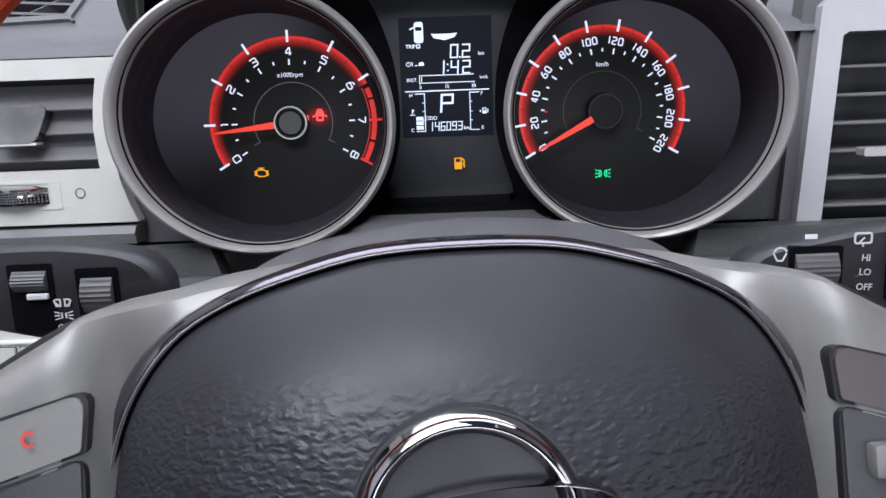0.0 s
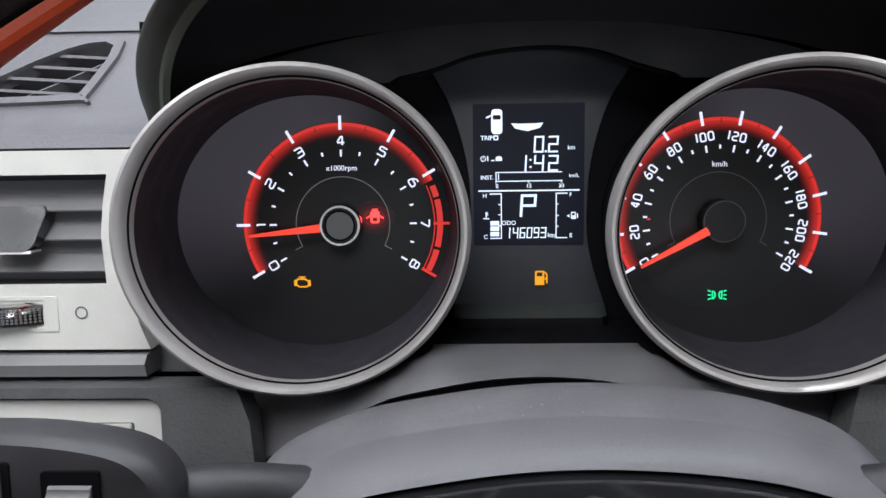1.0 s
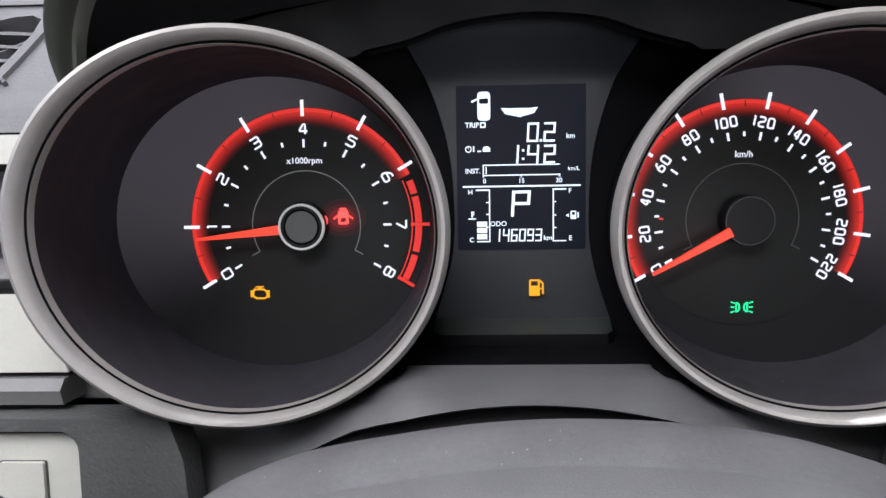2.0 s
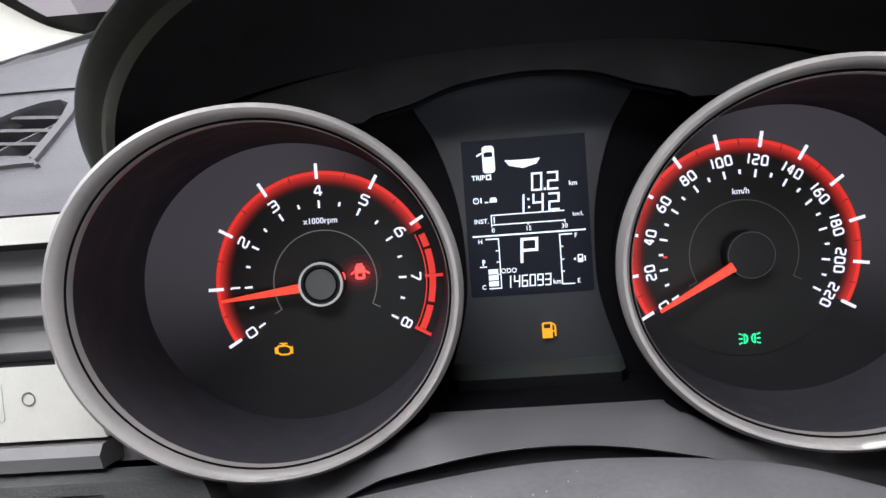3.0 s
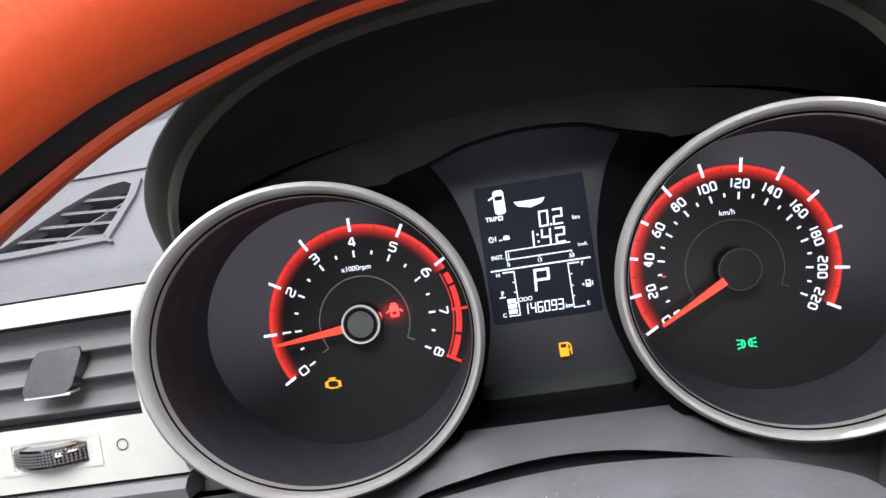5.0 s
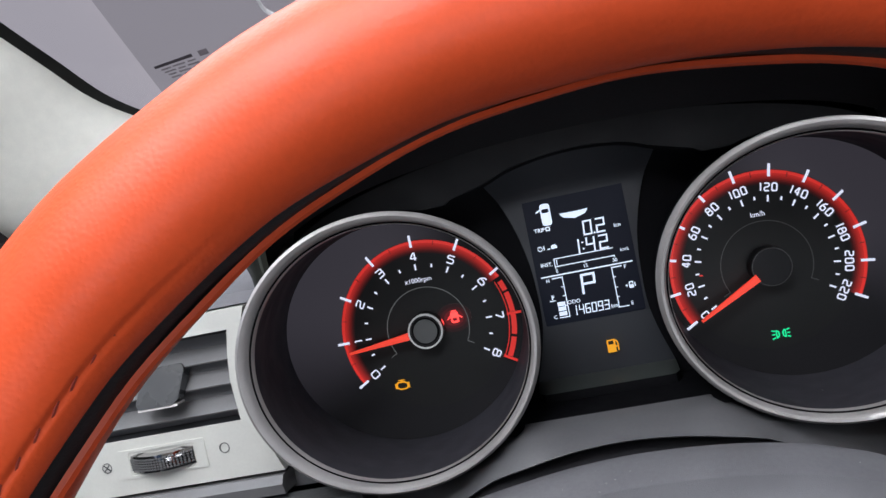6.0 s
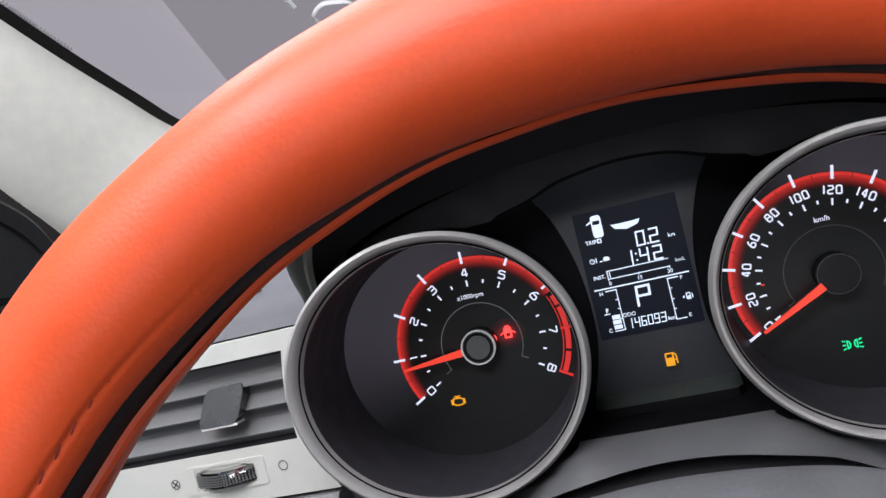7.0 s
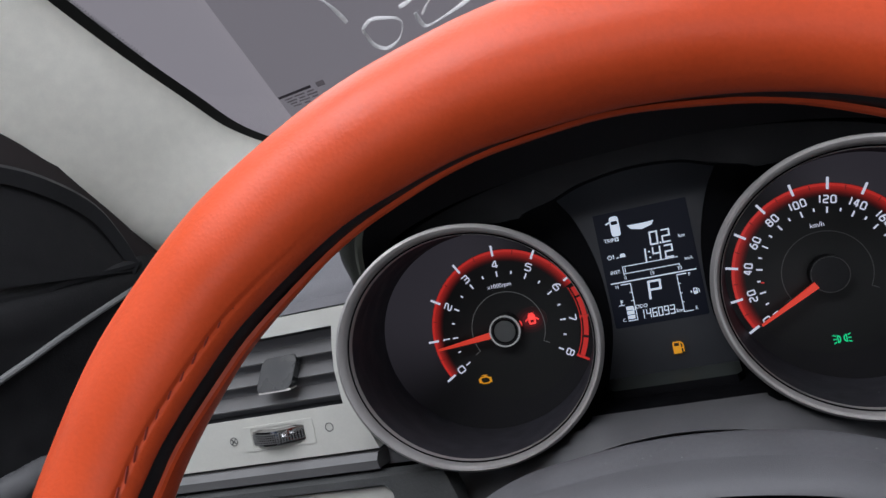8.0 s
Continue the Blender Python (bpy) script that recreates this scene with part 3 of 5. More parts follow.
# sloping facet with the demister vent's opening; u runs along x, v up the slope
sl = slope1 - slope0
sl_len = sl.length
FACET = Matrix(((1, 0, 0, 0), (0, sl.z / sl_len, sl.y / sl_len, slope0.y), (0, -sl.y / sl_len, sl.z / sl_len, slope0.z), (0, 0, 0, 1)))
VENT = [(-0.2000, 0.041), (-0.2065, 0.008), (-0.2085, 0.0065), (-0.262, 0.005), (-0.259, 0.010), (-0.222, 0.039)]
VENT = [(p.x, p.y) for p in smooth_line([(x, z, 0) for x, z in VENT], 3, True)]
part("end_facet", prism([(-0.290, 0), (-0.2725, 0), (-0.2725, sl_len), (-0.322, sl_len)], 0.0, 0.003, m=FACET), DASHDARK, dash, "charcoal end of the sloping facet")
part("vent_facet", holed([(-0.2720, 0), (-0.151, 0), (-0.151, sl_len), (-0.2720, sl_len)], VENT, 0.0, 0.003, FACET), DASH, dash)
part("vent_facet", prism([(0.151, 0), (1.1, 0), (1.1, sl_len), (0.151, sl_len)], 0.0, 0.003, m=FACET), DASH, dash)
part("end_cap", prism([(-0.060, 0.030), (0.012, 0.036), (0.022, 0.088), (0.05, 0.106), (0.17, 0.150), (0.30, 0.198), (0.33, 0.19), (0.33, -0.36), (-0.060, -0.36)], -0.335, -0.331, m=Matrix(((0, 1, 0, 0), (1, 0, 0, 0), (0, 0, 1, 0), (0, 0, 0, 1)))), DASHDARK, dash)
# front faces beside the bezels and below the vents
for side, far in ((-1, 0.331), (1, 0.19)):
    round_line = [(0.098 + 0.0745 * math.sqrt(1 - ((z - 0.001) / 0.068) ** 2), z) for z in [-0.060 + 0.0985 * i / 20 for i in range(21)]]
    part("side_fascia", prism([(side * x, z) for x, z in [(far, 0.0385), (far, -0.0600)] + round_line], -0.052, -0.046), COWL if side < 0 else DASHDARK, dash)
part("fascia_band", prism([(y, z) for y, z in ((-0.0665, -0.0485), (-0.070, -0.052), (-0.068, -0.0575), (-0.04, -0.0585), (-0.04, -0.0485))], -0.166, -0.331, 0.001, m=Matrix(((0, 1, 0, 0), (1, 0, 0, 0), (0, 0, 1, 0), (0, 0, 0, 1)))), BAND, dash)
# knee panel with the switch panel's recess
knee = holed([(-0.334, -0.0600), (-0.126, -0.0600), (-0.121, -0.075), (-0.119, -0.10), (-0.119, -0.36), (-0.334, -0.36)], rounded(-0.325, -0.1575, -0.1380, -0.0645, 0.007), -0.076, -0.060)
part("knee_panel", knee, DASHDARK, dash)
part("knee_panel", prism([(0.126, -0.060), (1.1, -0.060), (1.1, -0.36), (0.119, -0.36), (0.119, -0.10)], -0.076, -0.060, 0.001), DASHDARK, dash)
part("under_panel", prism([(-0.117, -0.115), (-0.117, -0.36), (0.117, -0.36), (0.117, -0.115)], -0.070, -0.060), DASHDARK, dash)

# black backing added so no outside light shows through the dash's gaps
part("gap_backing", box(-0.331, 1.1, 0.009, 0.013, -0.40, 0.085), LINING, dash)
# cowl under the cluster, arched over the steering column
n = 28
xs = [-0.130 + 0.260 * i / n for i in range(n + 1)]
low = lambda x: -0.0606 - 0.0110 * min(1.0, (x / 0.066) ** 2) - 0.03 * max(0, (abs(x) - 0.066) / 0.06)
cup_low = lambda x: 0.0014 - 0.0685 * math.sqrt(max(0.0, 1 - ((min(abs(x), 0.0946) - 0.0946) / 0.0690) ** 2)) - 0.002
lid = lambda x, z: min(z, cup_low(x))
back = lambda x: 0.006 * min(1.0, max(0.0, (abs(x) - 0.045) / 0.03))
bm = loft([[(x, -0.036 + back(x), lid(x, -0.0525)) for x in xs], [(x, -0.045 + back(x), lid(x, -0.0537)) for x in xs], [(x, -0.051 + back(x), lid(x, -0.0552)) for x in xs], [(x, -0.057 + back(x), min(lid(x, 0.45 * -0.0552 + 0.55 * low(x)), low(x) + 0.01)) for x in xs], [(x, -0.061 + back(x), min(low(x), cup_low(x) - 0.001)) for x in xs], [(x, -0.058 + back(x), min(low(x), cup_low(x) - 0.001) - 0.0015) for x in xs], [(x, -0.02, min(low(x), cup_low(x) - 0.001) - 0.002) for x in xs]], False)
part("cluster_cowl", bm, COWL, dash, "charcoal satin cowl arched under the instrument cluster")
edge_low = lambda x: min(low(x), cup_low(x) - 0.001)
# added black sheet paints the shaded hollow above the column
part("gap_shade_sheet", loft([[(x, -0.050, edge_low(x) - 0.0016) for x in xs], [(x, -0.066, edge_low(x) - 0.022) for x in xs], [(x, -0.085, -0.125) for x in xs]], False), LINING, dash, "black sheet standing in for the shade in the gap under the cowl")


# ---- side air vent with its trim ----
vent = thing("air_vent", (-0.23, -0.05, -0.047), "pale silver air vent with grey blades and a thumbwheel", "vent")
RIGHT = [(-0.1680, 0.0375), (-0.1710, 0.030), (-0.1732, 0.018), (-0.1745, 0.004), (-0.1742, -0.010), (-0.1724, -0.024), (-0.1690, -0.036), (-0.1650, -0.0465)]
outer = RIGHT + [(-0.333, -0.0465), (-0.333, 0.0375)]
inner = [(-0.1790, 0.0275), (-0.1815, 0.015), (-0.1830, 0.002), (-0.1820, -0.0182), (-0.325, -0.0182), (-0.325, 0.0275)]
part("frame", holed(outer, inner, -0.0650, -0.0560), TRIM, vent)
# inner reveal of the frame, sloping inwards, black to paint the opening's shade
rv = [(x, -0.0645, z) for x, z in inner]
rb = [(-0.181 if x > -0.2 else x, -0.045, 0.0235 if z > 0.02 else z) for x, z in inner]
part("reveal", loft([rv, rb], True), BLACK, vent)
part("duct", box(-0.329, -0.178, -0.030, -0.026, -0.02, 0.03), LINING, vent)
# broad blades, each sloping down towards the driver
for zl in (0.0118, -0.0006, -0.0142):
    sec = [(-0.0590, zl), (-0.0594, zl + 0.0007), (-0.0588, zl + 0.0015), (-0.0465, zl + 0.0120), (-0.0455, zl + 0.0108)]
    part("blade", loft([[(x, y, z) for y, z in sec] for x in (-0.325, -0.1822)], True, (True, True)), SLAT, vent)
# paddle that leans back at its top
lean = lambda bm: bmesh.ops.transform(bm, matrix=Matrix(((1, 0, 0.22, 0.0009), (0, 1, 0.50, 0.0020), (0, 0, 1, 0), (0, 0, 0, 1))), verts=bm.verts)
bm = prism(rounded(-0.2345, -0.2112, -0.0040, 0.0145, 0.0040), -0.0690, -0.0610, 0.0015, segments=3)
lean(bm)
knob = part("slider", bm, TAB, vent, "charcoal sliding vent paddle")
bm = prism(rounded(-0.2325, -0.2110, -0.0049, -0.0037, 0.0005), -0.0686, -0.0610, 0.0006)
lean(bm)
part("slider_edge", bm, SILVER, knob, "bright lower edge of the paddle")
# thumbwheel in its recess
part("wheel_recess", holed(rounded(-0.2515, -0.2035, -0.0385, -0.0235, 0.0012), rounded(-0.2455, -0.2090, -0.0370, -0.0250, 0.001), -0.0656, -0.0640), TRIM, vent)
part("wheel_slot", box(-0.2455, -0.2090, -0.0645, -0.0640, -0.0370, -0.0250), BLACK, vent)
bm = bmesh.new()
k = 26
loops = []
for i in range(k + 1):
    t = i / k
    x = -0.2445 + 0.0345 * t
    bulge = 0.0065 * math.sin(math.pi * t)
    y = -0.0652 - bulge
    zc = -0.0312
    loops.append([(x, y + 0.003, zc + 0.0052), (x, y, zc + 0.0042), (x, y - 0.0006, zc + 0.002), (x, y - 0.0006, zc - 0.002), (x, y, zc - 0.0042), (x, y + 0.003, zc - 0.0052)])
wheel_knob = part("thumbwheel", loft(loops, False), CHROME, vent, "chrome knurled thumbwheel")
bm = bmesh.new()
for i in range(22):
    t = (i + 0.5) / 22
    x, y = -0.2445 + 0.0345 * t, -0.0657 - 0.0065 * math.sin(math.pi * t)
    for j in range(5):
        z = -0.0338 + 0.0013 * j
        box(x - 0.0005, x + 0.0005, y - 0.0006, y + 0.0004, z - 0.0004, z + 0.0004, bm=bm)
part("knurling", bm, RIB, wheel_knob, kind="stuff")
part("open_mark", ring_strip(-0.1935, -0.0305, 0.0022, 0.0027, 0, 360, -0.0654, 28), GREYPRINT, vent)
bm = ring_strip(-0.2585, -0.0310, 0.0022, 0.0027, 0, 360, -0.0654, 28)
bar2(-0.2600, -0.0325, -0.2570, -0.0295, 0.0005, -0.0655, bm=bm)
bar2(-0.2600, -0.0295, -0.2570, -0.0325, 0.0005, -0.0655, bm=bm)
part("closed_mark", bm, GREYPRINT, vent)

# demister vent set into the sloping facet
dem = thing("demister_vent", (-0.23, -0.01, 0.075), "grey triangular demister vent with slanted blades", "vent")
ring_out = [((x + 0.228) * 1.16 - 0.228, (z - 0.024) * 1.22 + 0.024) for x, z in VENT]
part("frame", holed(ring_out, VENT, -0.0022, 0.006, FACET), DASH, dem)
part("duct", prism([(-0.27, -0.005), (-0.19, -0.005), (-0.19, 0.047), (-0.27, 0.047)], 0.022, 0.024, m=FACET), BLACK, dem)
for i in range(4):
    zc = 0.0335 - 0.0085 * i
    x1, x0 = -0.2015 - 0.0016 * i, max(-0.2290 - 0.0108 * i, -0.258)
    bm = loft([[(x, y, z) for y, z in ((0.0005, zc + (x - x1) * -0.10), (0.011, zc + 0.004 + (x - x1) * -0.10), (0.011, zc + 0.0055 + (x - x1) * -0.10), (0.0, zc + 0.0014 + (x - x1) * -0.10))] for x in (x0, x1)], True, (True, True))
    bm.transform(FACET)
    part("blade", bm, DASH, dem)
part("cross_blade", prism([(-0.2406, 0.004), (-0.2394, 0.004), (-0.2030, 0.031), (-0.2042, 0.031)], 0.001, 0.010, m=FACET), DASH, dem)

# switch panel below
sw = thing("switch_panel", (-0.25, -0.07, -0.09), "pale silver switch panel with blank rectangular buttons", "panel")
part("plate", prism(rounded(-0.323, -0.1595, -0.1360, -0.0665, 0.005), -0.072, -0.066, 0.001), TRIM, sw)
for z0, z1, spans in ((-0.0960, -0.0765, ((-0.1880, -0.1712), (-0.2180, -0.1940), (-0.2440, -0.2200), (-0.2700, -0.2460), (-0.2960, -0.2720))), (-0.1290, -0.1105, ((-0.2085, -0.1700), (-0.2330, -0.2100), (-0.2580, -0.2345), (-0.2830, -0.2595)))):
    for x0, x1 in spans:
        part("button", prism(rounded(x0 + 0.0005, x1 - 0.0005, z0, z1, 0.0008), -0.0740, -0.070, 0.0006), TRIM, sw)
        part("button_gap", prism(rounded(x0 - 0.0002, x1 + 0.0002, z0 - 0.0008, z1 + 0.0003, 0.001), -0.0724, -0.070), GREYPRINT, sw)
part("trim_line", box(-0.30, -0.2080, -0.0740, -0.071, -0.1084, -0.1066, 0.0004), BRIGHT, sw, "thin chrome line")

# ---- centre air vent ----
cv = thing("air_vent", (0.27, -0.05, -0.07), "satin silver framed centre vent with thin black blades", "vent")
co = [(0.1895, 0.0500), (0.1925, 0.0530), (0.40, 0.0530), (0.40, -0.085), (0.1800, -0.085), (0.1822, -0.060)]
ci = [(0.2010, 0.0350), (0.2040, 0.0370), (0.385, 0.0370), (0.385, -0.080), (0.1935, -0.080), (0.1955, -0.058)]
part("frame", holed(co, ci, -0.0640, -0.0480), VENTSILVER, cv)
part("surround", prism([(0.1895, 0.0495), (0.1822, -0.060), (0.1800, -0.085), (0.1735, -0.085), (0.1755, -0.060), (0.1832, 0.0545), (0.1860, 0.0640), (0.1925, 0.0640), (0.1925, 0.0540)], -0.0575, -0.045, 0.001), COWL, cv, "charcoal side of the vent surround")
part("brow", box(0.1932, 0.42, -0.0600, -0.040, 0.0536, 0.0690, 0.003), DASH, cv, "pale grey brow above the vent")
part("duct", box(0.18, 0.40, -0.024, -0.020, -0.09, 0.05), BLACK, cv)
part("duct_side", box(0.196, 0.2, -0.055, -0.022, -0.085, 0.042), BLACK, cv)
for i in range(8):
    z = 0.0197 - 0.0146 * i
    part("blade", box(0.198, 0.388, -0.0565, -0.040, z - 0.0009, z + 0.0009, 0.0006, pose(0, 0, 0, 0, 0, 0)), SLAT, cv)
part("slider", prism(rounded(0.216, 0.240, -0.0268, -0.0222, 0.001), -0.0640, -0.0560, 0.0008), SILVER, cv)


# ---- instrument cluster ----
cluster = thing("instrument_cluster", (0, 0.0, -0.06), "lit twin-dial instrument cluster with red scales and a central display", "instrument cluster")
part("back_plate", prism([(-0.19, -0.062), (0.19, -0.062), (0.19, 0.10), (-0.19, 0.10)], 0.0035, 0.007), NIGHT, cluster)
# black mask above the display, and the shelf below it
WIN = smooth_line([(-0.060, 0.0655, 0), (-0.044, 0.0690, 0), (-0.028, 0.0745, 0), (-0.008, 0.0775, 0), (0.010, 0.0778, 0), (0.028, 0.0755, 0), (0.043, 0.0703, 0), (0.060, 0.0655, 0)], 6)
tube_top = [(x, 0.001 + 0.0680 * math.sqrt(1 - ((x - 0.101) / 0.0720) ** 2)) for x in [0.064 + 0.0915 * i / 14 for i in range(15)]]
mask = [(-x, max(z, 0.0652 if x < 0.09 else 0)) for x, z in tube_top[::-1]] + [(p.x, p.y + 0.0022) for p in WIN] + [(x, max(z, 0.0652 if x < 0.09 else 0)) for x, z in tube_top] + [(0.158 * math.cos(a), 0.044 + 0.047 * math.sin(a)) for a in [radians(6 * i) for i in range(31)]]
part("mask", prism(mask, -0.036, -0.034), MASK, cluster, "matt black mask round the display")
part("window_reveal", loft([[(p.x, -0.0345, p.y + 0.0022) for p in WIN], [(p.x, -0.030, p.y + 0.0022) for p in WIN], [(p.x, -0.030, p.y + 0.0008) for p in WIN], [(p.x * 1.05, -0.0105, p.y + 0.0050) for p in WIN]], False), NIGHT, cluster)
# the panel widens towards its top, where it leans forward, and ends in a small ramp at its foot
half_panel = [(0.0530, -0.0130, 0.0840), (0.0482, -0.0090, 0.0755), (0.0440, -0.0040, 0.0682), (0.0388, 0.0010, 0.0585), (0.0332, 0.0012, 0.0423), (0.0298, 0.0015, 0.026), (0.0286, 0.0015, 0.010), (0.0288, 0.0015, -0.008), (0.0318, 0.0015, -0.0235), (0.0375, 0.0015, -0.0415)]
half_panel = smooth_line(half_panel, 4)
panel = part("display_panel", loft([[(p.x * k, p.y, p.z) for p in half_panel] for k in (-1.0, -0.5, 0.0, 0.5, 1.0)], False), SCREEN, cluster, "dark grey display panel")
foot = [(0.0012, -0.0414), (-0.0004, -0.0418), (-0.0090, -0.0452), (-0.0108, -0.0462), (-0.0114, -0.0478), (-0.0116, -0.0515)]
foot_rows = []
for i in range(25):
    u = -1 + i / 12
    corner = max(0.0, (abs(u) - 0.88) / 0.12)
    foot_rows.append([((0.0375 + 0.10 * max(0, -0.0414 - z)) * u, y + 0.006 * corner ** 2 * min(1, 1 - y / -0.009 if y > 0 else -y / 0.009), z) for y, z in foot])
part("panel_foot", loft([row[:4] for row in foot_rows], False), FOOT, cluster, "greenish grey ramp below the display")
part("foot_front", loft([row[3:] for row in foot_rows], False), NIGHT, cluster)
part("lcd_window", prism(rounded(-0.0272, 0.0272, -0.0118, 0.0585, 0.001, 2), 0.0011, 0.0016), LCDGLASS, panel, "blue-black display window")
part("shelf", loft([[(x, y, z) for y, z in ((0.003, -0.0500), (-0.034, -0.0522), (-0.040, -0.0532), (-0.0445, -0.0555))] for x in (-0.062, 0.062)], False), NIGHT, cluster)

BZ_YAW, BZ_LEAN, BZ_RX, BZ_RZ = 0.378, -0.160, 0.0708, 0.0673


def bezel_point(side, a, s, dy):
    """A point of the tilted oval ring round a dial. side: -1 left, 1 right; s: scale of the oval; dy: depth behind its front."""
    u, w = BZ_RX * s * math.cos(a), BZ_RZ * s * math.sin(a)
    return Vector((side * 0.0946 + u * math.cos(BZ_YAW), -0.0805 - side * u * math.sin(BZ_YAW) + BZ_LEAN * w + dy, 0.0014 + w))


def dial(side, steps, sweep_step, names, title, needle_at, needle_w):
    cx, cz = side * 0.092, 0.0
    n = 96
    ang = [2 * math.pi * i / n for i in range(n)]
    # bezel: a rounded ring, its inner lip and the outer wall running back
    prof = [(1.0, 0.0055), (1.003, 0.003), (0.996, 0.0008), (0.975, -0.0006), (0.955, 0.0), (0.938, 0.0018), (0.932, 0.0045)]
    bz = part("bezel", loft([[bezel_point(side, a, s, d) for a in ang] for s, d in prof]), SILVER, cluster, "satin silver ring round the dial")
    part("inner_lip", loft([[bezel_point(side, a, s, d) for a in ang] for s, d in ((0.931, 0.0044), (0.926, 0.0040), (0.9215, 0.0042), (0.920, 0.0060))]), NIGHT, bz)
    part("bright_edge", loft([[bezel_point(side, a, s, d) for a in ang] for s, d in ((0.9195, 0.0065), (0.9185, 0.0042), (0.9160, 0.0040), (0.9140, 0.0050), (0.9130, 0.0072))]), SILVER, bz, "thin bright inner edge of the ring")
    wall = [[bezel_point(side, a, 0.992, 0.004) for a in ang], [bezel_point(side, a, 0.978, 0.012) for a in ang]]
    wall.append([Vector((side * 0.107 + 0.0708 * math.cos(a), 0.003, 0.0008 + 0.0652 * math.sin(a))) for a in ang])
    part("outer_wall", loft(wall), NIGHT, cluster)
    ex = side * 0.107
    rim0 = [bezel_point(side, a, 0.915, 0.007) for a in ang]
    rim2 = [Vector((ex + 0.068 * math.cos(a), -0.0004, 0.0008 + 0.0622 * math.sin(a))) for a in ang]
    rim1 = [p.lerp(q, 0.5) + Vector(((p.x - cx) * 0.02, 0, (p.z) * 0.02)) for p, q in zip(rim0, rim2)]
    part("cup", loft([rim0, rim1, rim2]), CUP, cluster, "black conical cup round the dial")
    face = part("dial_face", prism([(ex + 0.0690 * math.cos(a), 0.0008 + 0.0632 * math.sin(a)) for a in ang], 0.0, 0.0015), FACE, cluster, "dark dial face with lit numerals")
    part("centre_field", prism([(cx + 0.0448 * math.cos(a), cz + 0.0448 * math.sin(a)) for a in ang], -0.0005, 0.0), FACEIN, face)
    # sheen on the face outside the scale, painted as emission, strongest on the outer upper side
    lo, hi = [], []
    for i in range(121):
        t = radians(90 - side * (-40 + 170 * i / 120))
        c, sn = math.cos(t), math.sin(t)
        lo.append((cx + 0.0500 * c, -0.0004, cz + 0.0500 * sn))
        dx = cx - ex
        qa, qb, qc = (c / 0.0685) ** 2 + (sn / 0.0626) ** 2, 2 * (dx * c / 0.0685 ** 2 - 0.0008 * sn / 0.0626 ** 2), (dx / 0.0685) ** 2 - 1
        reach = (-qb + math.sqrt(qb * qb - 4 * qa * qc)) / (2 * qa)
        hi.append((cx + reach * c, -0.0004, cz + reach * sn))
    part("painted_sheen_field", loft([lo, hi], False), leak("painted_violet_sheen", side), face)
    a0 = 90 + 0.5 * steps * sweep_step
    a1 = 90 - 0.5 * steps * sweep_step
    cut = a1 if side > 0 else a0 - 6.15 * sweep_step
    part("red_band", ring_strip(cx, cz, 0.0480, 0.0497, a0, cut, -0.0010, 120), REDGLOW, face)
    for i in range(7):
        part("red_fade", ring_strip(cx, cz, 0.0480 - 0.0008 * (i + 1), 0.0480 - 0.0008 * i, a0, cut, -0.0010, 100), FADE[i], face)
    if side < 0:
        for b0, b1 in ((6.25, 6.48), (6.53, 6.97), (7.03, 7.47), (7.53, 7.97)):
            part("red_zone_block", ring_strip(cx, cz, 0.0468, 0.0497, a0 - b0 * sweep_step, a0 - b1 * sweep_step, -0.0010, 12), REDGLOW, face)
        part("red_zone_line", ring_strip(cx, cz, 0.0453, 0.0458, a0 - 6.2 * sweep_step, a1, -0.0010, 40), REDGLOW, face)
    for i in range(2 * steps + 1):
        a = radians(a0 - 0.5 * i * sweep_step)
        c, s = math.cos(a), math.sin(a)
        big = i % 2 == 0
        if big:
            redtick = side < 0 and i in (14, 16)
            part("tick", bar2(cx + (0.0462 if not redtick else 0.0450) * c, cz + (0.0462 if not redtick else 0.0450) * s, cx + 0.0530 * c, cz + 0.0530 * s, 0.00135, -0.0018), REDGLOW if redtick else WHITE, face)
            part("inner_tick", bar2(cx + 0.0332 * c, cz + 0.0332 * s, cx + 0.0366 * c, cz + 0.0366 * s, 0.0009, -0.0012), WHITE, face)
            high, wide = (0.0042, 0.0037) if side < 0 else (0.0039, 0.0024)
            part("numeral", figures(names[i // 2], high, wide, 0.00082, cx + 0.0408 * c, cz + 0.0408 * s, -0.0012, math.degrees(a) - 90), WHITE, face)
        else:
            part("band_tick", bar2(cx + 0.0466 * c, cz + 0.0466 * s, cx + 0.0492 * c, cz + 0.0492 * s, 0.0003, -0.0014), BLACK, face)
            part("inner_tick", bar2(cx + 0.0345 * c, cz + 0.0345 * s, cx + 0.0364 * c, cz + 0.0364 * s, 0.0009, -0.0012), WHITE, face)
    bm = ring_strip(cx, cz, 0.0231, 0.0235, 208, -28, -0.0011, 60)
    for a in (208, -28):
        c, s = math.cos(radians(a)), math.sin(radians(a))
        bar2(cx + 0.0233 * c, cz + 0.0233 * s, cx + 0.0272 * c, cz + 0.0272 * s, 0.0004, -0.0011, bm=bm)
    part("arc_line", bm, ARC if side < 0 else ARCDIM, face)
    part("unit_text", words(title, 0.0037, cx, 0.0272, -0.0012, 0, 0.00003, 1.0), WHITE, face)
    # needle and hub
    a = radians(needle_at)
    c, s = math.cos(a), math.sin(a)
    pt = lambda r, w: (cx + r * c - w * s, cz + r * s + w * c)
    r0, r1 = (0.0098, 0.0442) if side < 0 else (0.0090, 0.0447)
    nd = part("needle", prism([pt(r0, needle_w), pt(r1, 0.00055), pt(r1, -0.00055), pt(r0, -needle_w)], -0.0128, -0.0108, 0.0003), NEEDLE, cluster, "glowing orange-red needle")
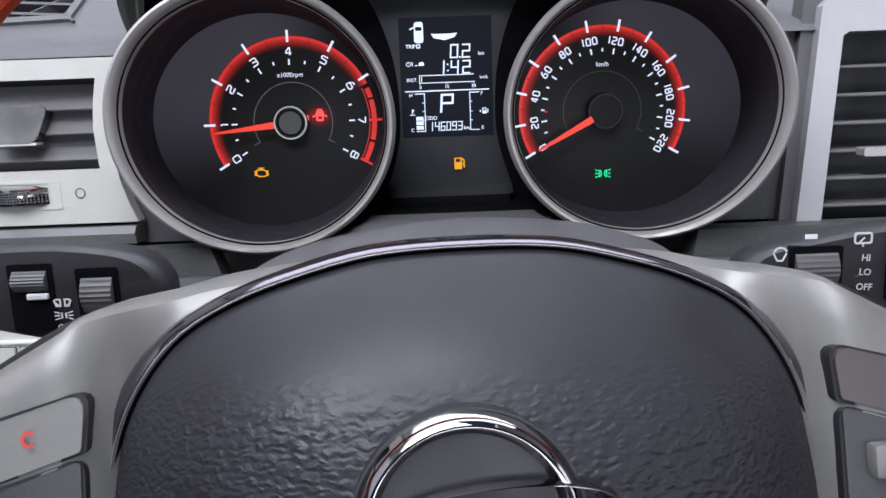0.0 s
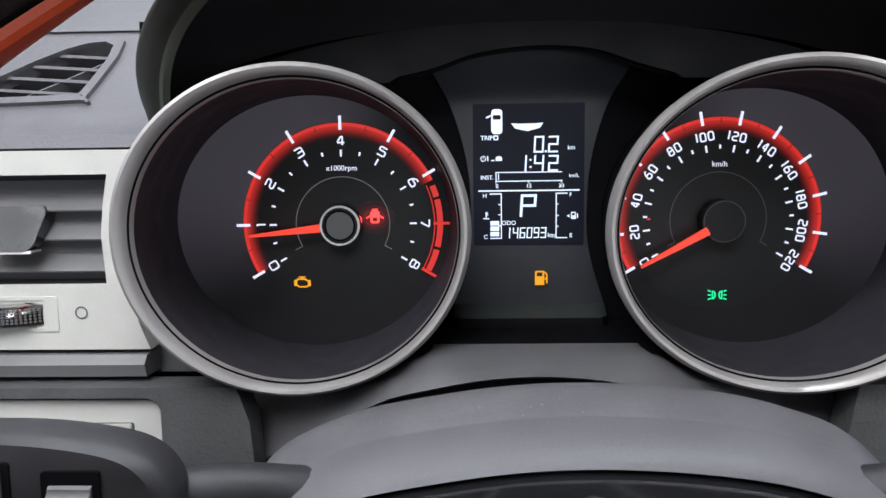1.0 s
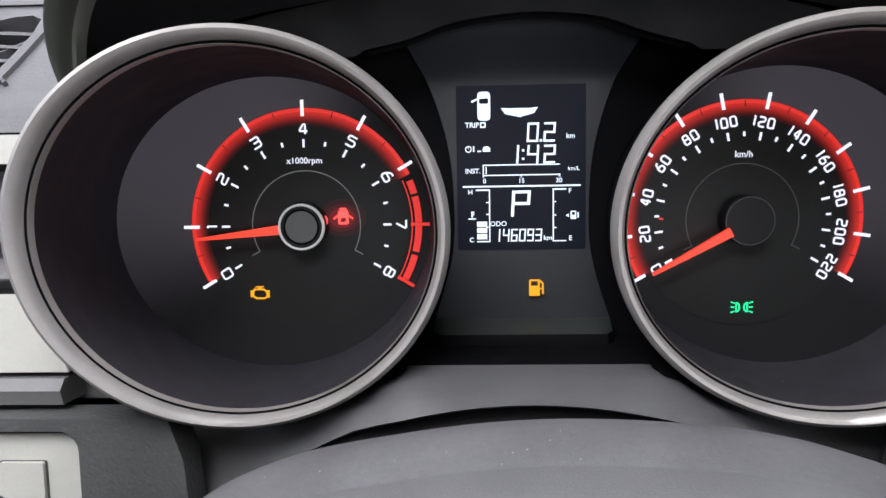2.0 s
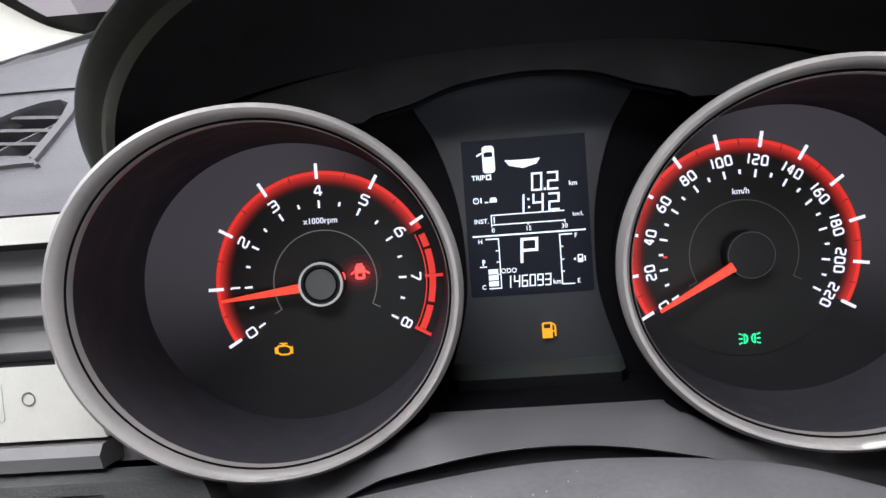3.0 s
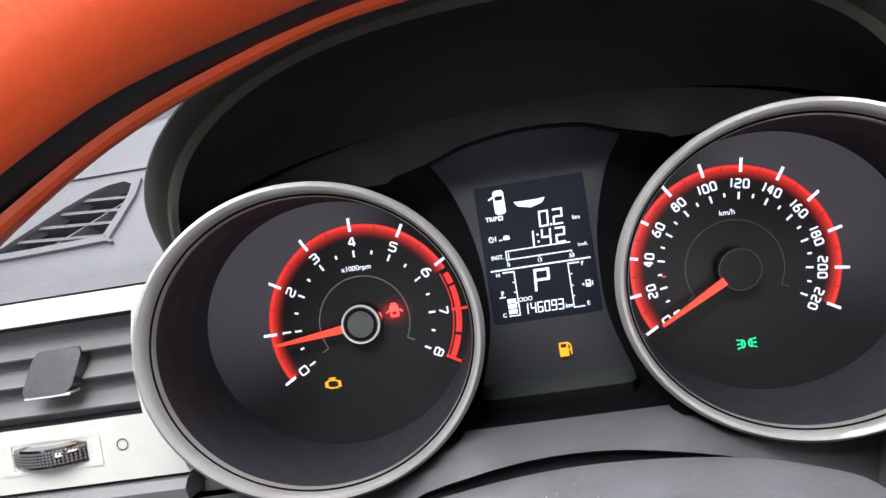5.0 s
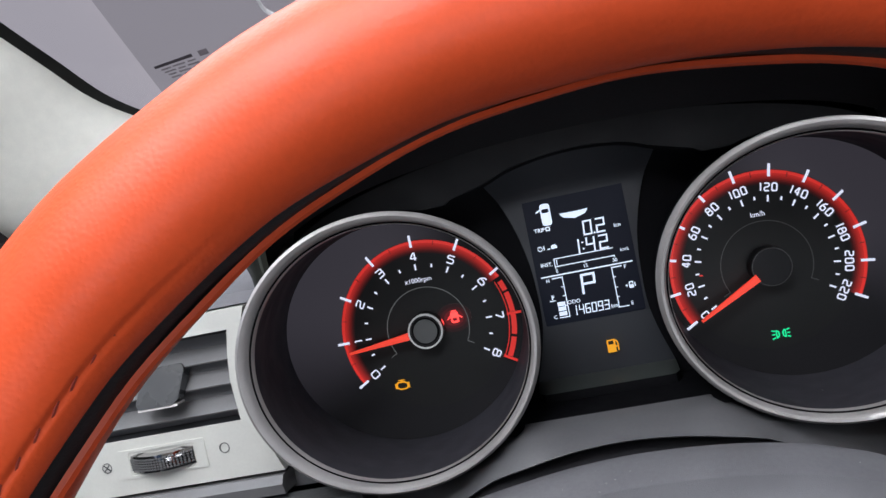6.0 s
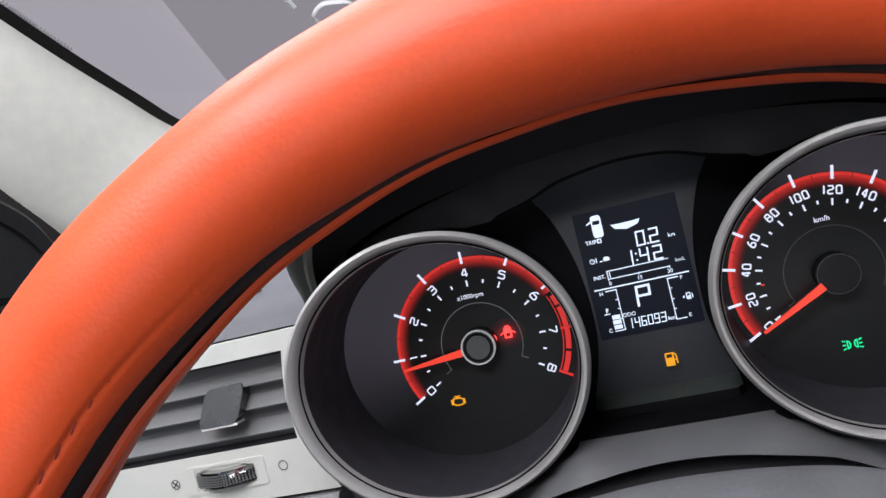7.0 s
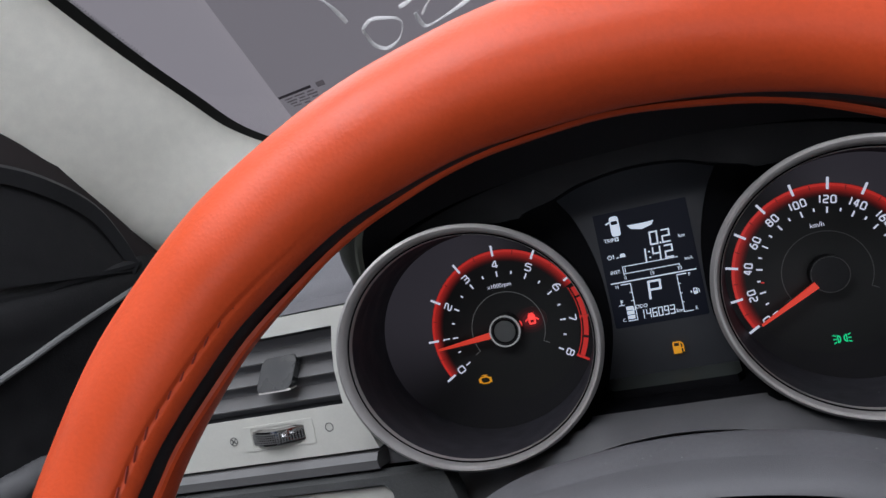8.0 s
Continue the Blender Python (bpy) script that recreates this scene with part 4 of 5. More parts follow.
    hub = [(0.0098, -0.0020), (0.0098, -0.0095), (0.0088, -0.0112), (0.0080, -0.0112)] if side < 0 else [(0.0102, -0.0020), (0.0102, -0.0095), (0.0094, -0.0104)]
    part("hub", loft([[(cx + r * math.cos(t), y, cz + r * math.sin(t)) for t in ang] for r, y in hub + [(0.0076, -0.0106), (0.0004, -0.0106)]]), FACEIN if side < 0 else HUBDARK, nd)
    if side < 0:
        part("hub_ring", loft([[(cx + r * math.cos(t), y, cz + r * math.sin(t)) for t in ang] for r, y in ((0.0097, -0.0098), (0.0096, -0.0117), (0.0092, -0.0121), (0.0087, -0.0112))]), HUBRING, nd, "pale ring round the needle hub")
        part("hub_groove", ring_strip(cx, cz, 0.0067, 0.0075, 0, 360, -0.0108, 48), NIGHT, nd)
        part("hub_cap", prism([(cx + 0.0066 * math.cos(t), cz + 0.0066 * math.sin(t)) for t in ang], -0.0112, -0.0107, 0.0002), HUBCAP, nd)
    else:
        part("hub_ring", ring_strip(cx, cz, 0.0096, 0.0099, 0, 360, -0.0110, 64), ARCDIM, nd)
    return face


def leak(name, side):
    """Sheen on the face round the scale put into emission, strongest on the dial's outer upper side."""
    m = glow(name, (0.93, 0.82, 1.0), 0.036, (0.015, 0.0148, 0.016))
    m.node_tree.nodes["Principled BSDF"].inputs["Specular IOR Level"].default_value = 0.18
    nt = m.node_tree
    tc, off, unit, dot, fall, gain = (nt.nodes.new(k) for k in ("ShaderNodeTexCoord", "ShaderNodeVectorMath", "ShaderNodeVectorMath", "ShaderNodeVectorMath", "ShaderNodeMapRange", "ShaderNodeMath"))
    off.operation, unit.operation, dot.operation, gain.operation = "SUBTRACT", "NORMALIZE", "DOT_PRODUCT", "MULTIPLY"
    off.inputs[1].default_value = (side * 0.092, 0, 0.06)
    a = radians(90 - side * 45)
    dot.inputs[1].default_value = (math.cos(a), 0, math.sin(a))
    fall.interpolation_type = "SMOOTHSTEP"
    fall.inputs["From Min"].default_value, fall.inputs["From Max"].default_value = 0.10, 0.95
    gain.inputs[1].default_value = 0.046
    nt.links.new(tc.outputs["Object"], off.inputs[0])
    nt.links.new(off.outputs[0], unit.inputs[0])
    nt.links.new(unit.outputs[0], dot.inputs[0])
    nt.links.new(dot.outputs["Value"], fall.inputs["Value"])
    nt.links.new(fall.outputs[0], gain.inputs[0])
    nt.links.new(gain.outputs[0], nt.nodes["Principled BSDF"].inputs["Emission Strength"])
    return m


FADE = [glow("red_fade", (1.0, 0.04, 0.03), 0.66 * f, (0.016, 0.0158, 0.0162)) for f in (0.82, 0.64, 0.46, 0.30, 0.17, 0.08, 0.03)]
for m in REDHALO + FADE:
    m.node_tree.nodes["Principled BSDF"].inputs["Specular IOR Level"].default_value = 0.18
HUBRING = mat("pale_hub_ring", (0.5, 0.5, 0.49), 0.35, metal=0.3)
HUBRING.node_tree.nodes["Principled BSDF"].inputs["Emission Color"].default_value = (0.9, 0.92, 0.9, 1)
HUBRING.node_tree.nodes["Principled BSDF"].inputs["Emission Strength"].default_value = 0.28
tach = dial(-1, 8, 30.05, [str(i) for i in range(9)], "x1000rpm", 186.0, 0.0019)
speedo = dial(1, 11, 21.80, [str(20 * i) for i in range(12)], "km/h", 208.6, 0.0019)
part("red_mark", bar2(0.0575, 0.0008, 0.0592, 0.0006, 0.0008, -0.0012), REDGLOW, speedo)


# warning lights
def icon(name, bms, material, label):
    bm = None
    for b in bms:
        bm = merge(bm, b)
    return part(name, bm, material, cluster, label)


def shrink(cx, cz, k, bms):
    for b in bms:
        bmesh.ops.scale(b, vec=(k, 1, k), verts=b.verts, space=Matrix.Translation((-cx, 0, -cz)))
    return bms


def squash(cx, cz, bms):
    for b in bms:
        bmesh.ops.scale(b, vec=(1.12, 1, 0.80), verts=b.verts, space=Matrix.Translation((-cx, 0, -cz)))
    return bms


Y = -0.0012
icon("engine_light", shrink(-0.1133, -0.0290, 0.86, squash(-0.1133, -0.0290, [holed([(-0.1176, -0.0318), (-0.1164, -0.0318), (-0.1150, -0.0331), (-0.1110, -0.0331), (-0.1104, -0.0322), (-0.1090, -0.0322), (-0.1090, -0.0276), (-0.1104, -0.0276), (-0.1116, -0.0264), (-0.1126, -0.0264), (-0.1126, -0.0256), (-0.1114, -0.0256), (-0.1114, -0.0249), (-0.1152, -0.0249), (-0.1152, -0.0256), (-0.1140, -0.0256), (-0.1140, -0.0264), (-0.1160, -0.0264), (-0.1164, -0.0276), (-0.1176, -0.0276)], [(-0.1160, -0.0309), (-0.1146, -0.0321), (-0.1115, -0.0321), (-0.1104, -0.0311), (-0.1104, -0.0287), (-0.1120, -0.0274), (-0.1153, -0.0274), (-0.1160, -0.0285)], Y, Y + 0.0003)])), AMBER, "amber engine warning light")
icon("fuel_light", [holed([(0.0030, -0.0315), (0.0075, -0.0315), (0.0075, -0.0245), (0.0036, -0.0245), (0.0030, -0.0250)], [(0.0038, -0.0272), (0.0067, -0.0272), (0.0067, -0.0252), (0.0038, -0.0252)], Y, Y + 0.0003), bar2(0.0075, -0.0285, 0.0088, -0.0285, 0.0006, Y), bar2(0.0088, -0.0308, 0.0088, -0.0262, 0.0007, Y), bar2(0.0088, -0.0262, 0.0076, -0.0250, 0.0007, Y)], AMBER, "amber low fuel warning light")
lamp = lambda s: holed([(0.0927 + s * x, -0.0373 + z) for x, z in ((0.0026, -0.0022), (0.0017, -0.0021), (0.0009, -0.0014), (0.0006, 0.0), (0.0009, 0.0014), (0.0017, 0.0021), (0.0026, 0.0022))], [(0.0927 + s * x, -0.0373 + z) for x, z in ((0.0020, -0.0014), (0.0015, -0.0011), (0.0013, 0.0), (0.0015, 0.0011), (0.0020, 0.0014))], Y, Y + 0.0003)
icon("side_light", [lamp(-1), lamp(1)] + [bar2(0.0927 + s * 0.0030, -0.0373 + dz, 0.0927 + s * 0.0046, -0.0373 + 1.35 * dz, 0.0006, Y) for s in (-1, 1) for dz in (-0.0017, 0, 0.0017)], GREEN, "green side light indicator")
icon("door_light", [holed(rounded(-0.0782, -0.0738, 0.0002, 0.0062, 0.0008, 2), rounded(-0.0772, -0.0748, 0.0012, 0.0030, 0.0002, 2), Y, Y + 0.0003), bar2(-0.0782, 0.0040, -0.0802, 0.0026, 0.0007, Y), bar2(-0.0738, 0.0040, -0.0718, 0.0026, 0.0007, Y), bar2(-0.0774, 0.0068, -0.0746, 0.0068, 0.0008, Y)], REDLAMP, "red open door warning light")
# halo round the door light, painted as three faintly glowing discs
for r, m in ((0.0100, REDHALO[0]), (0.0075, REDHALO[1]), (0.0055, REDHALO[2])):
    part("painted_halo_disc", prism([(-0.0765 + r * math.cos(t * 0.2), 0.0030 + 0.8 * r * math.sin(t * 0.2)) for t in range(31)], -0.0007 - 0.04 * (0.0100 - r), -0.0005 - 0.04 * (0.0100 - r)), m, tach)
icon("alarm_light", [prism([(-0.0832 + 0.0013 * math.cos(t * 0.4), 0.0020 + 0.0022 * math.sin(t * 0.4)) for t in range(15)], Y - 0.004, Y - 0.0037)], REDLAMP, "small red alarm light")

# display read-outs
D = 0.0009


def lcd(name, bm, label=""):
    return part(name, bm, LCDWHITE, panel, label)


lcd("car_symbol", holed(rounded(-0.0182, -0.0128, 0.0430, 0.0550, 0.0016, 3), rounded(-0.0175, -0.0136, 0.0500, 0.0522, 0.0006, 3), D, D + 0.0003))
lcd("car_symbol_door", bar2(-0.0182, 0.0520, -0.0207, 0.0508, 0.0008, D))
lcd("winter_symbol", prism([(-0.0085, 0.0481), (-0.0050, 0.0479), (0.0035, 0.0479), (0.0072, 0.0483), (0.0055, 0.0458), (-0.0005, 0.0442), (-0.0066, 0.0456)], D, D + 0.0003))
lcd("caption", words("TRIP", 0.0030, -0.0205, 0.0412, D, 0, 0.00006))
lcd("caption_mark", holed(rounded(-0.0172, -0.0148, 0.0400, 0.0424, 0.0003, 2), rounded(-0.0166, -0.0154, 0.0406, 0.0418, 0.0002, 2), D, D + 0.0003))
lcd("caption", words("km", 0.0030, 0.0208, 0.0362, D, 0, 0.00004))
for ch, x in (("0", 0.0028), ("2", 0.0098)):
    lcd("digit", segments(ch, x, 0.0342, 0.0040, 0.0072, 0.00088, D))
lcd("decimal_point", prism(rounded(0.0078, 0.0089, 0.0338, 0.0349, 0.0003, 2), D, D + 0.0003))
for ch, x in (("1", -0.0056), ("4", 0.0028), ("2", 0.0098)):
    lcd("digit", segments(ch, x, 0.0251, 0.0040, 0.0070, 0.00088, D))
for z in (0.0268, 0.0303):
    lcd("colon_dot", prism(rounded(0.0004, 0.0014, z - 0.0005, z + 0.0005, 0.0003, 2), D, D + 0.0003))
bm = ring_strip(-0.0222, 0.0311, 0.0010, 0.0014, 0, 360, D, 20)
bar2(-0.0222, 0.0311, -0.0222, 0.0319, 0.0003, D, bm=bm)
bar2(-0.0200, 0.0300, -0.0200, 0.0324, 0.0006, D, bm=bm)
bar2(-0.0184, 0.0302, -0.0168, 0.0302, 0.0006, D, bm=bm)
prism([(-0.0162, 0.0300), (-0.0130, 0.0300), (-0.0130, 0.0314), (-0.0138, 0.0322), (-0.0154, 0.0322), (-0.0162, 0.0314)], D, D + 0.0003, bm=bm)
lcd("trip_time_symbol", bm)
lcd("caption", words("INST.", 0.0028, -0.0204, 0.0219, D, 0, 0.00005))
lcd("caption", words("km/L", 0.0024, 0.0222, 0.0225, D, 0, 0.00003))
bm = bar2(-0.0160, 0.0243, 0.0162, 0.0243, 0.0005, D)
for a, b, c, d in ((-0.0160, 0.0200, 0.0162, 0.0200), (-0.0160, 0.0190, -0.0160, 0.0245), (-0.0148, 0.0206, -0.0148, 0.0236), (0.0162, 0.0190, 0.0162, 0.0204), (0.0, 0.0190, 0.0, 0.0204)):
    bar2(a, b, c, d, 0.0005, D, bm=bm)
lcd("consumption_scale", bm)
for s, x in (("0", -0.0155), ("15", 0.0003), ("30", 0.0160)):
    lcd("caption", words(s, 0.0028, x, 0.0176, D, 0, 0.00004))
lcd("divider", bar2(-0.0248, 0.0153, 0.0250, 0.0153, 0.0007, D))
bm = bar2(-0.0192, 0.0138, -0.0132, 0.0138, 0.0006, D)
for a, b, c, d in ((-0.0135, 0.0138, -0.0135, -0.0084), (-0.0135, -0.0082, -0.0190, -0.0082)) + tuple((-0.0150, z, -0.0135, z) for z in (0.0085, 0.0035, -0.0020)):
    bar2(a, b, c, d, 0.0005, D, bm=bm)
lcd("temperature_scale", bm)
bm = bar2(0.0132, 0.0138, 0.0190, 0.0138, 0.0006, D)
for a, b, c, d in ((0.0135, 0.0138, 0.0135, -0.0084), (0.0135, -0.0082, 0.0190, -0.0082)) + tuple((0.0135, z, 0.0148, z) for z in (0.0085, 0.0028, -0.0025)):
    bar2(a, b, c, d, 0.0005, D, bm=bm)
lcd("fuel_scale", bm)
for z in (-0.0072, -0.0045, -0.0018):
    lcd("temperature_bar", box(-0.0189, -0.0146, D, D + 0.0003, z, z + 0.0022))
for s, x, z in (("H", -0.0216, 0.0130), ("C", -0.0212, -0.0074), ("F", 0.0206, 0.0131), ("E", 0.0208, -0.0070)):
    lcd("caption", words(s, 0.0028, x, z, D, 0, 0.00005))
bm = bar2(-0.0210, 0.0022, -0.0210, 0.0048, 0.0006, D)
for a, b, c, d in ((-0.0226, 0.0016, -0.0194, 0.0016), (-0.0210, 0.0036, -0.0200, 0.0036), (-0.0210, 0.0044, -0.0200, 0.0044)):
    bar2(a, b, c, d, 0.0005, D, bm=bm)
lcd("coolant_symbol", bm)
bm = holed(rounded(0.0208, 0.0232, 0.0010, 0.0045, 0.0003, 2), rounded(0.0213, 0.0227, 0.0028, 0.0040, 0.0001, 2), D, D + 0.0003)
prism([(0.0188, 0.0026), (0.0200, 0.0018), (0.0200, 0.0034)], D, D + 0.0003, bm=bm)
bar2(0.0240, 0.0015, 0.0240, 0.0038, 0.0005, D, bm=bm)
lcd("fuel_symbol", bm)
lcd("gear_letter", segments("P", -0.0038, 0.0030, 0.0066, 0.0098, 0.00125, D), "white gear letter P")
lcd("caption", words("ODO", 0.0030, -0.0098, -0.0006, D, 0, 0.00004))
for i, ch in enumerate("146093"):
    lcd("digit", segments(ch, -0.0112 + 0.00345 * i - (0.0005 if ch == "1" else 0), -0.0080, 0.0022, 0.0048, 0.00056, D))
lcd("caption", words("km", 0.0030, 0.0112, -0.0068, D, 0, 0.00005))

# ---- hood over the cluster ----
def arch(a, b, z0, y0, k, e, dip=0.12, n=72):
    pts = []
    for i in range(n + 1):
        t = -dip + (math.pi + 2 * dip) * i / n
        c, s = math.cos(t), math.sin(t)
        z = z0 + b * math.copysign(abs(s) ** e, s)
        flare = 0.10 * max(0.0, -s) if a < 0.155 else 0.0
        pts.append(Vector((math.copysign(a * abs(c) ** e + flare, c), y0 + k * (z - z0), z)))
    return pts


lip = arch(0.1508, 0.0768, 0.0450, -0.0689, -0.437, 0.86)
sil = arch(0.1626, 0.0749, 0.0541, -0.0623, -0.873, 0.98)
inner_back = arch(0.1580, 0.0400, 0.0500, -0.0355, 0.0, 0.95, 0.0)
mid = [a.lerp(b, 0.5) + Vector((0, -0.004, 0)) for a, b in zip(lip, sil)]
ridge = [a.lerp(b, 0.11) + Vector((0, -0.0006, 0)) for a, b in zip(lip, sil)]
out1 = arch(0.1665, 0.0740, 0.0560, -0.050, -0.55, 0.97)
out2 = arch(0.1680, 0.0720, 0.0560, 0.02, 0.0, 0.97)
out3 = arch(0.1600, 0.0640, 0.0620, 0.12, 0.0, 0.97)
hood = thing("cluster_hood", (0, 0, 0.05), "black grained hood arched over the instruments", "hood")
lip_in = [p + Vector((p.x * -0.012, 0.003, (p.z - 0.05) * -0.015)) for p in lip]
part("visor_lining", loft([inner_back, [a.lerp(b, 0.5) + Vector((0, 0, 0.004)) for a, b in zip(inner_back, lip_in)], lip_in], False), LINING, hood, "flat black lining under the hood")
part("lip_bead", loft([lip_in, lip, ridge, [p + Vector((0, 0.0012, 0.0006)) for p in ridge]], False), BEAD, hood, "narrow bead along the hood's edge, its highlight painted olive-grey")
roll = list(zip(*[smooth_line(q, 5) for q in zip(ridge, mid, sil, out1)]))
part("edge_roll", loft(roll, False), HOOD, hood, "rounded black edge of the hood")
part("hood_top", loft([out1, out2, out3], False), HOOD, hood)

# ---- steering column shroud and stalks ----
CREST = [(-0.112, -0.110), (-0.108, -0.088), (-0.095, -0.064), (-0.070, -0.0505), (-0.040, -0.0440), (-0.010, -0.0405), (0.020, -0.0405), (0.050, -0.0435), (0.072, -0.0490), (0.090, -0.057), (0.103, -0.075), (0.108, -0.110)]
crest = [(p.x, p.y) for p in smooth_line([(x, z, 0) for x, z in CREST], 5)]
def crest_rows(rows):
    return [[(x * sx, y, z + dz) for x, z in crest] for y, sx, dz in rows]


shroud = thing("column_shroud", (0, -0.14, -0.11), "charcoal plastic steering column shroud, dusty on top", "shroud")
part("upper_shell", loft(crest_rows(((-0.1120, 0.93, -0.034), (-0.1130, 0.955, -0.0150), (-0.116, 0.975, -0.0082), (-0.121, 0.988, -0.0056), (-0.131, 0.997, -0.0018), (-0.138, 1.0, 0.0006), (-0.145, 1.0, 0.0010), (-0.153, 0.999, -0.0006), (-0.160, 0.996, -0.0028))), False), DUSTY, shroud, "dusty grained top of the shroud")
part("front_roll", loft(crest_rows(((-0.160, 0.996, -0.0028), (-0.167, 0.992, -0.0040), (-0.174, 0.985, -0.0060), (-0.179, 0.977, -0.0085), (-0.1805, 0.970, -0.0105), (-0.177, 0.965, -0.0115))), False), ROLL, shroud, "smooth grey front edge of the shroud")
part("front_band", loft(crest_rows(((-0.177, 0.955, -0.0120), (-0.184, 0.955, -0.0122), (-0.196, 0.950, -0.0135), (-0.209, 0.94, -0.0165), (-0.216, 0.92, -0.0220), (-0.219, 0.88, -0.034), (-0.219, 0.5, -0.065))), False), GLOSS, shroud, "gloss black front of the shroud")
part("steering_column", sweep([(0, -0.15, -0.085), (0.002, -0.20, -0.078), (0.004, -0.262, -0.068)], 0.026, 24), BLACK, shroud)


def stalk(side, name, label):
    k0, shift = ((0.943, Vector((-0.0021, -0.0283, 0.0012))), (0.936, Vector((-0.0006, -0.0299, 0.0008))))[side > 0]
    th = thing(name, k0 * Vector((side * 0.14, -0.185, -0.075)) + shift, label, "control stalk", scale=k0)
    outline = [(-0.187, -0.050), (-0.184, -0.0402), (-0.176, -0.0333), (-0.151, -0.0318), (-0.128, -0.0337), (-0.112, -0.0378), (-0.104, -0.046), (-0.103, -0.056), (-0.106, -0.071), (-0.120, -0.0735), (-0.150, -0.0690), (-0.180, -0.0620), (-0.188, -0.057)]
    if side > 0:
        outline = [(0.096, -0.056), (0.098, -0.049), (0.106, -0.0440), (0.120, -0.0412), (0.150, -0.0365), (0.178, -0.0345), (0.187, -0.040), (0.190, -0.050), (0.187, -0.064), (0.170, -0.072), (0.140, -0.077), (0.106, -0.078), (0.098, -0.068)]
    line = [(p.x, p.y) for p in smooth_line([(x, z, 0) for x, z in outline], 4, True)]
    cxm, czm = sum(x for x, z in line) / len(line), sum(z for x, z in line) / len(line)
    k = lambda s, y: [(cxm + (x - cxm) * s, y, czm + (z - czm) * s) for x, z in line]
    body = part("body", loft([k(0.86, -0.179), k(0.96, -0.182), k(1.0, -0.188), k(0.99, -0.1945), k(0.965, -0.1975), k(0.90, -0.1995), k(0.5, -0.2005), k(0.02, -0.2005)]), STALK, th)
    wells = ((-0.1605, -0.1455), (-0.1355, -0.1215)) if side < 0 else ((0.1150, 0.1335), (0.1520, 0.1680))
    for i, (x0, x1) in enumerate(wells):
        zt = (-0.0382, -0.0405)[i] if side < 0 else (-0.0425, -0.0390)[i]
        zb = zt - 0.0255
        # flat near-black plate paints the shade of a hollow well
        part("well_shade_plate", prism(rounded(x0 - 0.0008, x1 + 0.0008, zb, zt, 0.001, 2), -0.2012, -0.196), NIGHT, body)
        top = zt - 0.0025 - (0.0 if i == 0 else 0.001)
        low = top - (0.0080 if i == 0 and side < 0 else 0.0135)
        loops = []
        for j in range(15):
            t = j / 14
            z = top + (low - top) * t
            y = -0.2010 - 0.0028 * math.sin(math.pi * t) - (0.0004 if j % 2 else 0)
            loops.append([(x0 + 0.0012, y + 0.003, z), (x0 + 0.0012, y, z), (x1 - 0.0012, y, z), (x1 - 0.0012, y + 0.003, z)])
        kb = part("rotary_knob", loft(loops, False), RIB, th, "grey ribbed rotary knob")
        part("knob_pointer", box(x0 + (0.006 if i == 0 else 0.0012), x1 - 0.0012, -0.2028, -0.2008, low - 0.0028, low - 0.0006, 0.0004), PRINT, kb)
    yy = -0.2014

    def pr(nm, bm):
        if side < 0:
            bmesh.ops.translate(bm, verts=bm.verts, vec=(0, 0, 0.0026))
        return part(nm, bm, PRINT, body)

    if side < 0:
        bm = ring_strip(-0.1712, -0.0525, 0.0016, 0.0023, 0, 360, yy, 20)
        for a in range(8):
            c, s = math.cos(a * math.pi / 4), math.sin(a * math.pi / 4)
            bar2(-0.1712 + 0.0029 * c, -0.0525 + 0.0029 * s, -0.1712 + 0.0041 * c, -0.0525 + 0.0041 * s, 0.0008, yy, bm=bm)
        pr("lamp_symbol", bm)
        bm = None
        for s in (-1, 1):
            bm = holed([(-0.1422 + s * 0.0006, -0.0543), (-0.1422 + s * 0.0025, -0.0543), (-0.1422 + s * 0.0034, -0.0550), (-0.1422 + s * 0.0025, -0.0574), (-0.1422 + s * 0.0006, -0.0574)], [(-0.1422 + s * 0.0011, -0.0549), (-0.1422 + s * 0.0023, -0.0549), (-0.1422 + s * 0.0028, -0.0550), (-0.1422 + s * 0.0023, -0.0560), (-0.1422 + s * 0.0011, -0.0568)], yy, yy + 0.0003, bm=bm)
        pr("headlamp_symbol", bm)
        bm = None
        for s in (-1, 1):
            bm = bar2(-0.1422 + s * 0.0008, -0.0597, -0.1422 + s * 0.0008, -0.0619, 0.0006, yy, bm=bm)
            for dz in (-0.0010, 0, 0.0010):
                bar2(-0.1422 + s * 0.0016, -0.0608 + dz, -0.1422 + s * 0.0034, -0.0608 + 1.5 * dz, 0.0004, yy, bm=bm)
        pr("side_lamp_symbol", bm)
        pr("off_text", words("OFF", 0.0032, -0.1422, -0.0652, yy, 0, 0.00004))
        pr("off_text", words("OFF", 0.0032, -0.1162, -0.0640, yy, 0, 0.00004))
        bm = ring_strip(-0.1172, -0.0585, 0.0011, 0.0017, 0, 360, yy, 18)
        bar2(-0.1196, -0.0570, -0.1196, -0.0600, 0.0006, yy, bm=bm)
        pr("fog_lamp_symbol", bm)
        bm = prism([(-0.1138, -0.0590), (-0.1118, -0.0572), (-0.1118, -0.0582), (-0.1082, -0.0582), (-0.1082, -0.0572), (-0.1062, -0.0590), (-0.1082, -0.0608), (-0.1082, -0.0598), (-0.1118, -0.0598), (-0.1118, -0.0608)], yy + 0.0010, yy + 0.0014)
        pr("arrow_symbol", bm)
